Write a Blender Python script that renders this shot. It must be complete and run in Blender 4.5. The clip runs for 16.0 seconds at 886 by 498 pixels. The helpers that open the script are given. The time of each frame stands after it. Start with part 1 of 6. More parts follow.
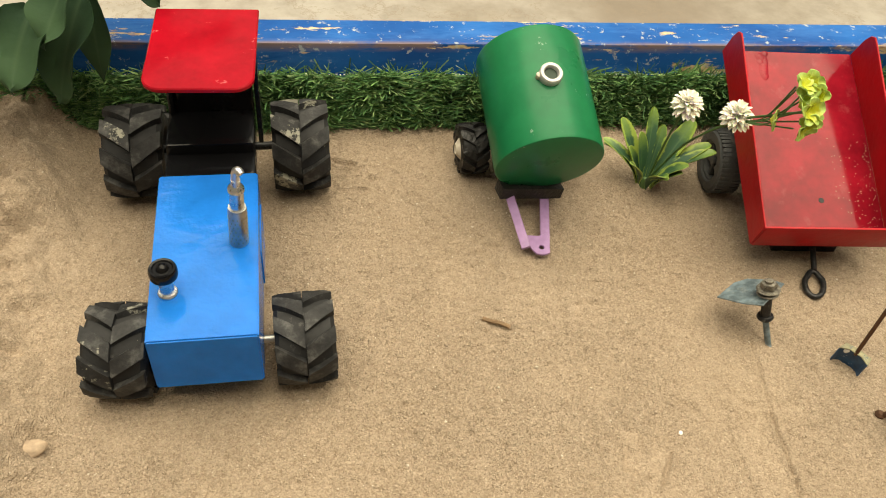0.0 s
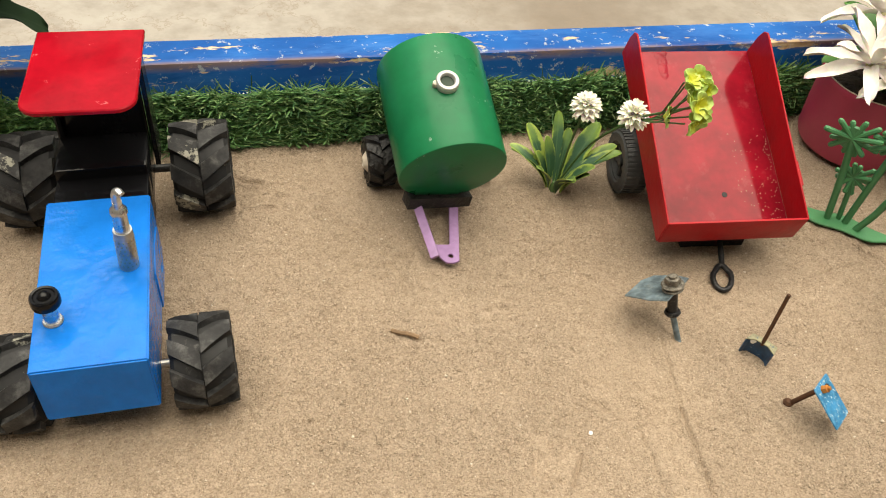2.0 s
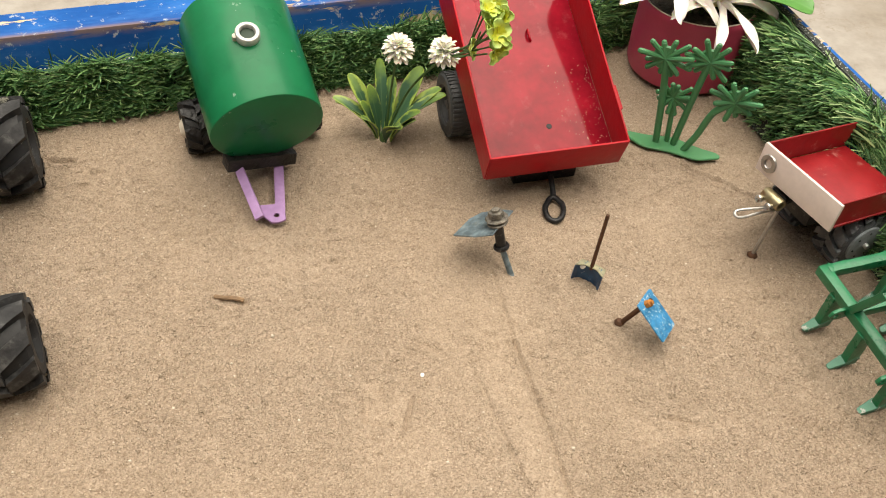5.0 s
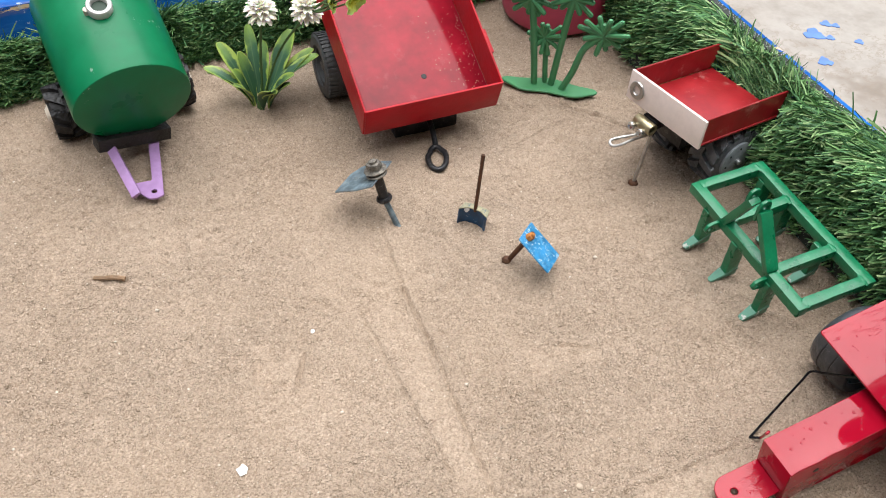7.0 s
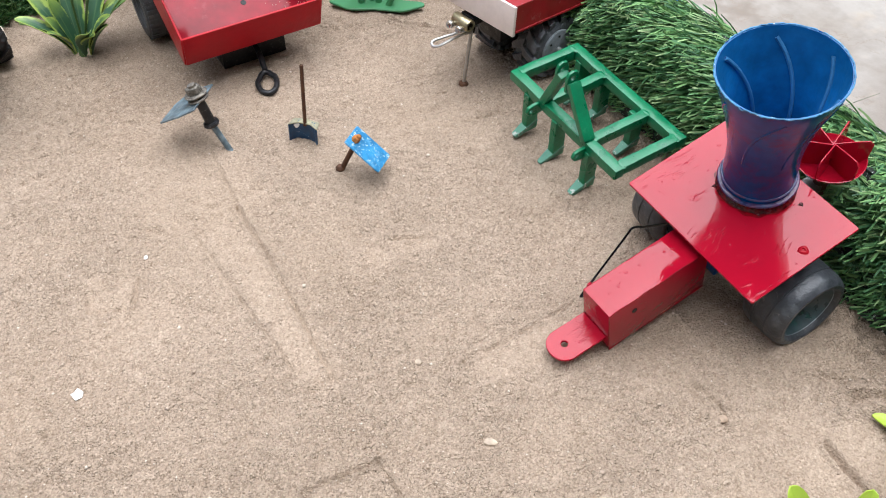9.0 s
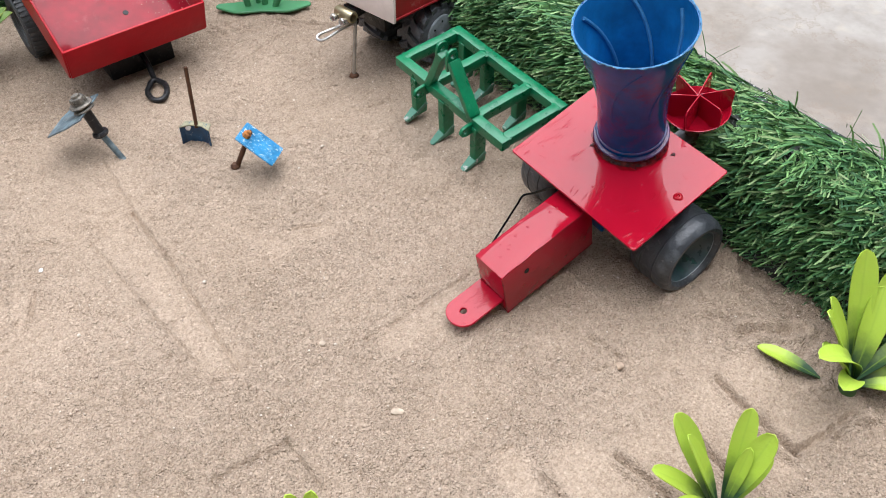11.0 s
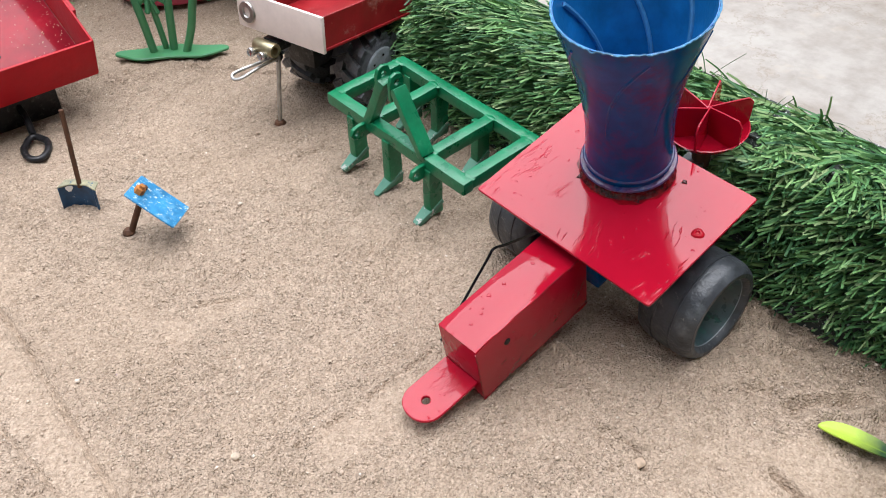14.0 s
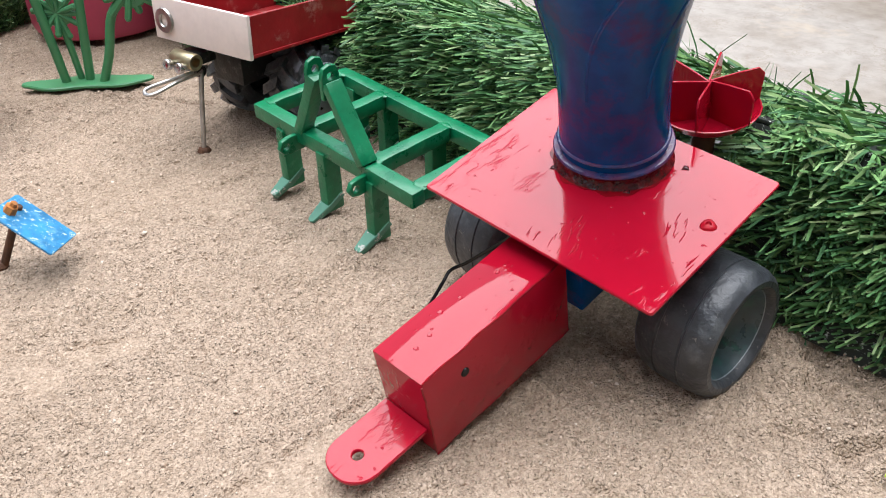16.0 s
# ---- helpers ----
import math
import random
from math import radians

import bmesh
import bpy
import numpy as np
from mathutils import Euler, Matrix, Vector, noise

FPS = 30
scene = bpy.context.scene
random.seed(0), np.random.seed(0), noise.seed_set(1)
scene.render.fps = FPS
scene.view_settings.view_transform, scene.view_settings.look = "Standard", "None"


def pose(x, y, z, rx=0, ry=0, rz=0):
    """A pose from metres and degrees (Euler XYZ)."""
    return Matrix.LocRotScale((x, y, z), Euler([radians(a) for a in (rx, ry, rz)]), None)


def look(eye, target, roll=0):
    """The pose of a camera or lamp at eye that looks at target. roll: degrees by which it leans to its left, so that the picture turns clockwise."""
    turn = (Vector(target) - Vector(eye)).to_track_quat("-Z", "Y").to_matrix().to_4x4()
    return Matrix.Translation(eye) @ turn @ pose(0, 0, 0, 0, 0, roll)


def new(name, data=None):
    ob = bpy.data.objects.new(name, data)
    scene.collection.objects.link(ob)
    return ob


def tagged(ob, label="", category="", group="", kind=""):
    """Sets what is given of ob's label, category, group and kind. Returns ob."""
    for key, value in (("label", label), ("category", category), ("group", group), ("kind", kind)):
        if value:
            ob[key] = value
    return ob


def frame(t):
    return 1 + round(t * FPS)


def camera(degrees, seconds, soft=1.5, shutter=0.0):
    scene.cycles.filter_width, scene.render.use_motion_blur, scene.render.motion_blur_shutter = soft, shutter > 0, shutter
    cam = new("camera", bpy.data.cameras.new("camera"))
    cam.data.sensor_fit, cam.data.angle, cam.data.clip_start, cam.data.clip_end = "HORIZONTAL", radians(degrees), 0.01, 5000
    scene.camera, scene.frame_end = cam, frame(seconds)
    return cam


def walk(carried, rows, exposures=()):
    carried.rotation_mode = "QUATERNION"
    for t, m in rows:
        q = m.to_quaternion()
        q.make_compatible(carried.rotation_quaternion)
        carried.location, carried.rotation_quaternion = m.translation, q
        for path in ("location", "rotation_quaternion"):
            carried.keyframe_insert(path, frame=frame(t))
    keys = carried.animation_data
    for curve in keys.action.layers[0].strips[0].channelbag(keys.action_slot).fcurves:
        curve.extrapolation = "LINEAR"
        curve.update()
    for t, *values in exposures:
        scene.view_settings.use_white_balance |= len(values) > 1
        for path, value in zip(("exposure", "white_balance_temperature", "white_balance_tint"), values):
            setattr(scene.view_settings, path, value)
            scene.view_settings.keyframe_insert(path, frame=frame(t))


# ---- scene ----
cam = camera(55.7, 16.0, 1.0)
PATH = [
    (0, (0.01530, -0.00541, 0.43760), (0.07693, 0.33471, 0.07632), 6.46),
    (0.5, (0.03212, -0.01017, 0.43661), (0.09510, 0.33367, 0.07911), 6.04),
    (1, (0.04313, -0.01306, 0.43558), (0.11137, 0.33189, 0.08012), 5.91),
    (1.5, (0.04719, -0.01201, 0.43461), (0.12388, 0.33336, 0.08129), 5.91),
    (2, (0.05356, -0.01152, 0.43264), (0.13812, 0.33412, 0.08139), 5.83),
    (2.5, (0.06361, -0.00998, 0.42958), (0.15510, 0.33370, 0.07812), 5.87),
    (3, (0.07627, -0.01413, 0.42664), (0.17403, 0.32808, 0.07544), 5.83),
    (3.5, (0.08565, -0.01955, 0.42549), (0.19117, 0.32021, 0.07416), 5.75),
    (4, (0.09558, -0.02494, 0.42273), (0.20776, 0.31144, 0.07022), 5.37),
    (4.5, (0.10680, -0.02889, 0.41760), (0.22707, 0.30268, 0.06321), 5.33),
    (7, (0.14564, -0.06046, 0.39912), (0.30500, 0.24705, 0.03851), 3.28),
    (7.5, (0.15152, -0.07328, 0.39519), (0.31990, 0.22723, 0.03277), 3.09),
    (8, (0.16045, -0.08633, 0.38446), (0.33578, 0.20655, 0.01911), 2.38),
    (8.5, (0.16849, -0.10491, 0.37745), (0.35131, 0.18112, 0.01035), 1.53),
    (9, (0.17810, -0.12436, 0.37013), (0.37057, 0.15526, 0.00301), 0.91),
    (9.5, (0.18195, -0.14109, 0.36668), (0.38401, 0.13303, 0.00059), 0.15),
    (10, (0.18470, -0.15445, 0.36487), (0.39615, 0.11141, -0.00201), -0.50),
    (12.5, (0.18750, -0.15745, 0.35269), (0.42876, 0.11132, 0.00693), 0.15),
    (13, (0.20304, -0.13555, 0.32930), (0.45344, 0.13488, -0.00858), 0.18),
    (13.5, (0.21817, -0.11516, 0.30069), (0.48081, 0.15603, -0.02715), 0.01),
    (14, (0.23286, -0.10461, 0.27645), (0.50112, 0.16746, -0.04607), -0.33),
    (14.5, (0.24492, -0.09666, 0.25164), (0.52528, 0.17730, -0.05876), -0.20),
    (15, (0.25386, -0.09286, 0.22906), (0.54542, 0.18482, -0.06740), -0.25),
    (15.5, (0.26257, -0.08894, 0.21180), (0.55919, 0.19413, -0.07436), -0.33),
    (16, (0.27152, -0.08387, 0.19890), (0.57558, 0.20522, -0.07309), -0.26),
]
walk(cam, [(t, look(eye, target, roll)) for t, eye, target, roll in PATH],
     [(0.0, 1.30, 8750, 2), (1.5, 1.33, 8150, 3), (3.0, 1.38, 7400, 10), (3.6, 1.38, 7400, 9), (4.5, 1.34, 7650, 8), (7.0, 1.50, 6300, 10), (9.0, 1.57, 5950, 10), (12.5, 1.52, 6000, 11), (16.0, 1.76, 6050, 11)])

# ---- sky and sun ----
world = bpy.data.worlds.new("overcast_sky")
scene.world = world
world.use_nodes = True
wn, wl = world.node_tree.nodes, world.node_tree.links
sky = wn.new("ShaderNodeTexSky")
sky.sky_type, sky.sun_disc = "NISHITA", False
sky.sun_elevation, sky.sun_rotation = radians(85), radians(70)
haze = wn.new("ShaderNodeHueSaturation")
haze.inputs["Saturation"].default_value = 0.30
wl.new(sky.outputs[0], haze.inputs["Color"])
wl.new(haze.outputs[0], wn["Background"].inputs[0])
wn["Background"].inputs[1].default_value = 0.10
sun_data = bpy.data.lights.new("sun", "SUN")
sun_data.energy, sun_data.angle, sun_data.color = 2.08, radians(75), (1.0, 0.975, 0.935)
sun_lamp = new("sun", sun_data)
sun_lamp.matrix_world = look((0.15, 0.05, 1.8), (0, 0, 0))


# ---- materials ----
def nodes_of(name):
    m = bpy.data.materials.new(name)
    m.use_nodes = True
    nt = m.node_tree
    return m, nt, nt.nodes["Principled BSDF"]


def link(nt, a, b):
    nt.links.new(a, b)


def noise_node(nt, scale, detail=4.0, rough=0.6, source=None):
    n = nt.nodes.new("ShaderNodeTexNoise")
    n.inputs["Scale"].default_value = scale
    n.inputs["Detail"].default_value = detail
    n.inputs["Roughness"].default_value = rough
    if source is None:
        source = nt.nodes.new("ShaderNodeTexCoord").outputs["Object"]
    link(nt, source, n.inputs["Vector"])
    return n


def ramp(nt, fac, stops):
    r = nt.nodes.new("ShaderNodeValToRGB")
    el = r.color_ramp.elements
    while len(el) < len(stops):
        el.new(0.5)
    for e, (p, c) in zip(el, stops):
        e.position, e.color = p, (c[0], c[1], c[2], 1)
    link(nt, fac, r.inputs[0])
    return r


def mix(nt, fac, a, b, mode="MIX"):
    m = nt.nodes.new("ShaderNodeMix")
    m.data_type, m.blend_type = "RGBA", mode
    for sock, v in ((m.inputs["Factor"], fac), (m.inputs["A"], a), (m.inputs["B"], b)):
        if isinstance(v, (int, float)):
            sock.default_value = v
        elif isinstance(v, tuple):
            sock.default_value = (v[0], v[1], v[2], 1)
        else:
            link(nt, v, sock)
    return m.outputs["Result"]


def add_bump(nt, bsdf, height, strength, dist):
    b = nt.nodes.new("ShaderNodeBump")
    b.inputs["Strength"].default_value, b.inputs["Distance"].default_value = strength, dist
    link(nt, height, b.inputs["Height"])
    if bsdf.inputs["Normal"].is_linked:
        link(nt, bsdf.inputs["Normal"].links[0].from_socket, b.inputs["Normal"])
    link(nt, b.outputs[0], bsdf.inputs["Normal"])


def surface(name, col, rough=0.5, metal=0.0, var=0.15, big=25.0, small=250.0, bump=0.15, dist=0.0004,
            dirt=None, dirt_amount=0.0, chip=None, chip_amount=0.0, chip_scale=60.0, coat=0.0, spec=0.5, trans=0.0):
    """A paint, plastic, rubber or metal: two scales of tone, fine relief, dust and chips."""
    m, nt, b = nodes_of(name)
    n1, n2 = noise_node(nt, big), noise_node(nt, small, 3.0)
    lo, hi = tuple(c * (1 - var) for c in col), tuple(min(1, c * (1 + var)) for c in col)
    out = ramp(nt, n1.outputs["Fac"], [(0.3, lo), (0.7, hi)]).outputs[0]
    fine = ramp(nt, n2.outputs["Fac"], [(0.3, (1 - var * 0.6,) * 3), (0.7, (1, 1, 1))]).outputs[0]
    out = mix(nt, 1.0, out, fine, "MULTIPLY")
    if dirt_amount:
        nd = noise_node(nt, big * 2.3, 6.0, 0.7)
        fac = ramp(nt, nd.outputs["Fac"], [(0.62 - dirt_amount * 0.4, (0, 0, 0)), (0.75, (0.8, 0.8, 0.8))]).outputs[0]
        out = mix(nt, fac, out, dirt)
    if chip_amount:
        nc = noise_node(nt, chip_scale, 5.0, 0.75)
        fac = ramp(nt, nc.outputs["Fac"], [(0.70 - chip_amount * 0.3, (0, 0, 0)), (0.72 - chip_amount * 0.3, (1, 1, 1))]).outputs[0]
        out = mix(nt, fac, out, chip)
        add_bump(nt, b, fac, 0.25, -dist)
    link(nt, out, b.inputs["Base Color"])
    r = ramp(nt, n1.outputs["Fac"], [(0.3, (max(0.02, rough * 0.8),) * 3), (0.7, (min(1, rough * 1.25),) * 3)])
    link(nt, r.outputs[0], b.inputs["Roughness"])
    b.inputs["Metallic"].default_value = metal
    b.inputs["Coat Weight"].default_value = coat
    b.inputs["Coat Roughness"].default_value = 0.05
    b.inputs["Specular IOR Level"].default_value = spec
    if trans:
        b.inputs["Subsurface Weight"].default_value = trans
        b.inputs["Subsurface Radius"].default_value = (0.002, 0.003, 0.001)
    if bump:
        add_bump(nt, b, n2.outputs["Fac"], bump, dist)
        add_bump(nt, b, n1.outputs["Fac"], bump, dist * 3)
    return m


def sand_material():
    m, nt, b = nodes_of("dry_sand")
    src = nt.nodes.new("ShaderNodeTexCoord").outputs["Object"]
    grain = noise_node(nt, 480.0, 3.0, 0.65, src)
    patch, clump = noise_node(nt, 9.0, 5.0, 0.6, src), noise_node(nt, 110.0, 4.0, 0.6, src)
    cells = []
    for scale in (950.0, 1500.0):
        v = nt.nodes.new("ShaderNodeTexVoronoi")
        v.inputs["Scale"].default_value = scale
        link(nt, src, v.inputs["Vector"])
        sep = nt.nodes.new("ShaderNodeSeparateColor")
        link(nt, v.outputs["Color"], sep.inputs[0])
        cells.append((v, sep))
    tone = ramp(nt, grain.outputs["Fac"], [(0.30, (0.345, 0.268, 0.202)), (0.50, (0.388, 0.302, 0.228)), (0.70, (0.430, 0.337, 0.256))]).outputs[0]
    for (v, sep), lo in zip(cells, (0.80, 0.85)):
        each = ramp(nt, sep.outputs[0], [(0.0, (lo, lo * 0.97, lo * 0.94)), (0.30, (0.96, 0.957, 0.954)), (0.75, (1.04, 1.043, 1.046)), (1.0, (1.17, 1.178, 1.186))]).outputs[0]
        tone = mix(nt, 1.0, tone, each, "MULTIPLY")
    big = ramp(nt, patch.outputs["Fac"], [(0.3, (0.90, 0.885, 0.86)), (0.7, (1.03, 1.03, 1.03))]).outputs[0]
    out = mix(nt, 1.0, tone, big, "MULTIPLY")
    mid = ramp(nt, clump.outputs["Fac"], [(0.3, (0.90, 0.89, 0.88)), (0.6, (1.0, 1.0, 1.0))]).outputs[0]
    out = mix(nt, 1.0, out, mid, "MULTIPLY")
    b.inputs["Roughness"].default_value = 0.95
    b.inputs["Specular IOR Level"].default_value = 0.15
    # pressed sand has weaker relief; a darker colour stands in for the lost self-shade
    pressed = nt.nodes.new("ShaderNodeAttribute")
    pressed.attribute_name = "pressed"
    out = mix(nt, 1.0, out, ramp(nt, pressed.outputs["Fac"], [(0.0, (1, 1, 1)), (1.0, (0.955, 0.955, 0.950))]).outputs[0], "MULTIPLY")
    link(nt, out, b.inputs["Base Color"])
    loose = ramp(nt, pressed.outputs["Fac"], [(0.0, (1, 1, 1)), (1.0, (0.45, 0.45, 0.45))]).outputs[0]
    add_bump(nt, b, patch.outputs["Fac"], 0.15, 0.004)
    heights = [(clump.outputs["Fac"], 0.50, 0.0026), (grain.outputs["Fac"], 0.52, 0.0011)]
    for scale, strength, dist in ((860.0, 0.72, 0.0014), (1600.0, 0.68, 0.0007)):
        dome = nt.nodes.new("ShaderNodeTexVoronoi")
        dome.feature = "SMOOTH_F1"
        dome.inputs["Smoothness"].default_value = 0.35
        dome.inputs["Scale"].default_value = scale
        link(nt, src, dome.inputs["Vector"])
        heights.append((ramp(nt, dome.outputs["Distance"], [(0.0, (1, 1, 1)), (0.75, (0, 0, 0))]).outputs[0], strength, dist))
    for height, strength, dist in heights:
        add_bump(nt, b, height, strength, dist)
        scale = nt.nodes.new("ShaderNodeMath")
        scale.operation = "MULTIPLY"
        link(nt, loose, scale.inputs[0])
        scale.inputs[1].default_value = strength
        link(nt, scale.outputs[0], b.inputs["Normal"].links[0].from_node.inputs["Strength"])
    return m


def floor_material():
    m, nt, b = nodes_of("pale_concrete")
    src = nt.nodes.new("ShaderNodeTexCoord").outputs["Object"]
    n1, n2, n3 = noise_node(nt, 1.6, 6.0, 0.6, src), noise_node(nt, 14.0, 6.0, 0.65, src), noise_node(nt, 3.3, 4.0, 0.7, src)
    out = ramp(nt, n1.outputs["Fac"], [(0.3, (0.24, 0.205, 0.168)), (0.5, (0.31, 0.281, 0.249)), (0.7, (0.36, 0.338, 0.308))]).outputs[0]
    out = mix(nt, 1.0, out, ramp(nt, n2.outputs["Fac"], [(0.3, (0.74, 0.72, 0.70)), (0.6, (1, 1, 1))]).outputs[0], "MULTIPLY")
    stain = ramp(nt, n3.outputs["Fac"], [(0.60, (0, 0, 0)), (0.72, (0.55, 0.55, 0.55))]).outputs[0]
    out = mix(nt, stain, out, (0.40, 0.33, 0.25))
    # three dark brown patches with ragged, softly fading edges
    for cx, cy, wide in ((1.92, 0.45, 0.36), (0.95, 2.16, 0.32), (1.875, 1.070, 0.10)):
        gap = nt.nodes.new("ShaderNodeVectorMath")
        gap.operation = "DISTANCE"
        link(nt, src, gap.inputs[0])
        gap.inputs[1].default_value = (cx, cy, -0.80)
        rag = nt.nodes.new("ShaderNodeMath")
        rag.operation = "MULTIPLY_ADD"
        link(nt, n3.outputs["Fac"], rag.inputs[0])
        rag.inputs[1].default_value = 0.5
        link(nt, gap.outputs["Value"], rag.inputs[2])
        brown_patch = ramp(nt, rag.outputs[0], [(0.25 + wide * 0.3, (0.75, 0.75, 0.75)), (0.25 + wide, (0, 0, 0))]).outputs[0]
        out = mix(nt, brown_patch, out, (0.17, 0.135, 0.105))
    vor = nt.nodes.new("ShaderNodeTexVoronoi")
    vor.feature = "DISTANCE_TO_EDGE"
    vor.inputs["Scale"].default_value = 2.2
    wob = nt.nodes.new("ShaderNodeVectorMath")
    wob.operation = "MULTIPLY_ADD"
    link(nt, n2.outputs["Color"], wob.inputs[0])
    wob.inputs[1].default_value = (0.35, 0.35, 0.35)
    link(nt, src, wob.inputs[2])
    link(nt, wob.outputs[0], vor.inputs["Vector"])
    crack = ramp(nt, vor.outputs["Distance"], [(0.0, (0.7, 0.7, 0.7)), (0.014, (0, 0, 0))]).outputs[0]
    out = mix(nt, crack, out, (0.21, 0.165, 0.125))
    link(nt, out, b.inputs["Base Color"])
    b.inputs["Roughness"].default_value = 0.7
    add_bump(nt, b, n2.outputs["Fac"], 0.3, 0.01)
    return m


def blade_material():
    m, nt, b = nodes_of("grass_blade_plastic")
    geo = nt.nodes.new("ShaderNodeNewGeometry")
    out = ramp(nt, geo.outputs["Random Per Island"], [(0.0, (0.040, 0.115, 0.048)), (0.4, (0.105, 0.245, 0.088)), (0.8, (0.205, 0.375, 0.130)), (1.0, (0.38, 0.50, 0.24))]).outputs[0]
    n = noise_node(nt, 30.0, 3.0)
    out = mix(nt, 1.0, out, ramp(nt, n.outputs["Fac"], [(0.3, (0.7, 0.7, 0.7)), (0.7, (1.1, 1.1, 1.1))]).outputs[0], "MULTIPLY")
    link(nt, out, b.inputs["Base Color"])
    b.inputs["Roughness"].default_value = 0.46
    b.inputs["Specular IOR Level"].default_value = 0.30
    return m


def leaf_material(name, base, tip, vein, size, lo=0.30, hi=0.75, margin=None):
    """A plastic leaf: colour along its length (UV), a paler midrib and mottling."""
    m, nt, b = nodes_of(name)
    uv = nt.nodes.new("ShaderNodeTexCoord").outputs["UV"]
    sep = nt.nodes.new("ShaderNodeSeparateXYZ")
    link(nt, uv, sep.inputs[0])
    n = noise_node(nt, 2.5 / size)
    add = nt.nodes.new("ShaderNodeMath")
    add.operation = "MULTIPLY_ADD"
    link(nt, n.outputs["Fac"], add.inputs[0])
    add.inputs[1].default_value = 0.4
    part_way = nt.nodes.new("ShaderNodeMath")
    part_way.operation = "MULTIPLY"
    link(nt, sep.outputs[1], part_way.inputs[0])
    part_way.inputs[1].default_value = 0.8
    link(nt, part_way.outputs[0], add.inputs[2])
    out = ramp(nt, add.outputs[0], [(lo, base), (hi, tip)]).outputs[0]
    rib = nt.nodes.new("ShaderNodeMath")
    rib.operation = "ABSOLUTE"
    sub = nt.nodes.new("ShaderNodeMath")
    sub.operation = "SUBTRACT"
    link(nt, sep.outputs[0], sub.inputs[0])
    sub.inputs[1].default_value = 0.5
    link(nt, sub.outputs[0], rib.inputs[0])
    fac = ramp(nt, rib.outputs[0], [(0.0, (0.5, 0.5, 0.5)), (0.07, (0, 0, 0))]).outputs[0]
    out = mix(nt, fac, out, vein)
    if margin:
        # a ragged pale border, broader on some leaves
        streak = nt.nodes.new("ShaderNodeMath")
        streak.operation = "MULTIPLY_ADD"
        link(nt, n.outputs["Fac"], streak.inputs[0])
        streak.inputs[1].default_value = 0.9
        link(nt, rib.outputs[0], streak.inputs[2])
        each = nt.nodes.new("ShaderNodeMath")
        each.operation = "MULTIPLY_ADD"
        link(nt, nt.nodes.new("ShaderNodeObjectInfo").outputs["Random"], each.inputs[0])
        each.inputs[1].default_value = 0.22
        link(nt, streak.outputs[0], each.inputs[2])
        out = mix(nt, ramp(nt, each.outputs[0], [(0.88, (0, 0, 0)), (1.12, (1, 1, 1))]).outputs[0], out, margin)
    link(nt, out, b.inputs["Base Color"])
    b.inputs["Roughness"].default_value = 0.45
    b.inputs["Subsurface Weight"].default_value = 0.15
    b.inputs["Subsurface Radius"].default_value = (0.002, 0.003, 0.001)
    n2 = noise_node(nt, 12.0 / size, 3.0)
    add_bump(nt, b, n2.outputs["Fac"], 0.3, 0.001)
    return m


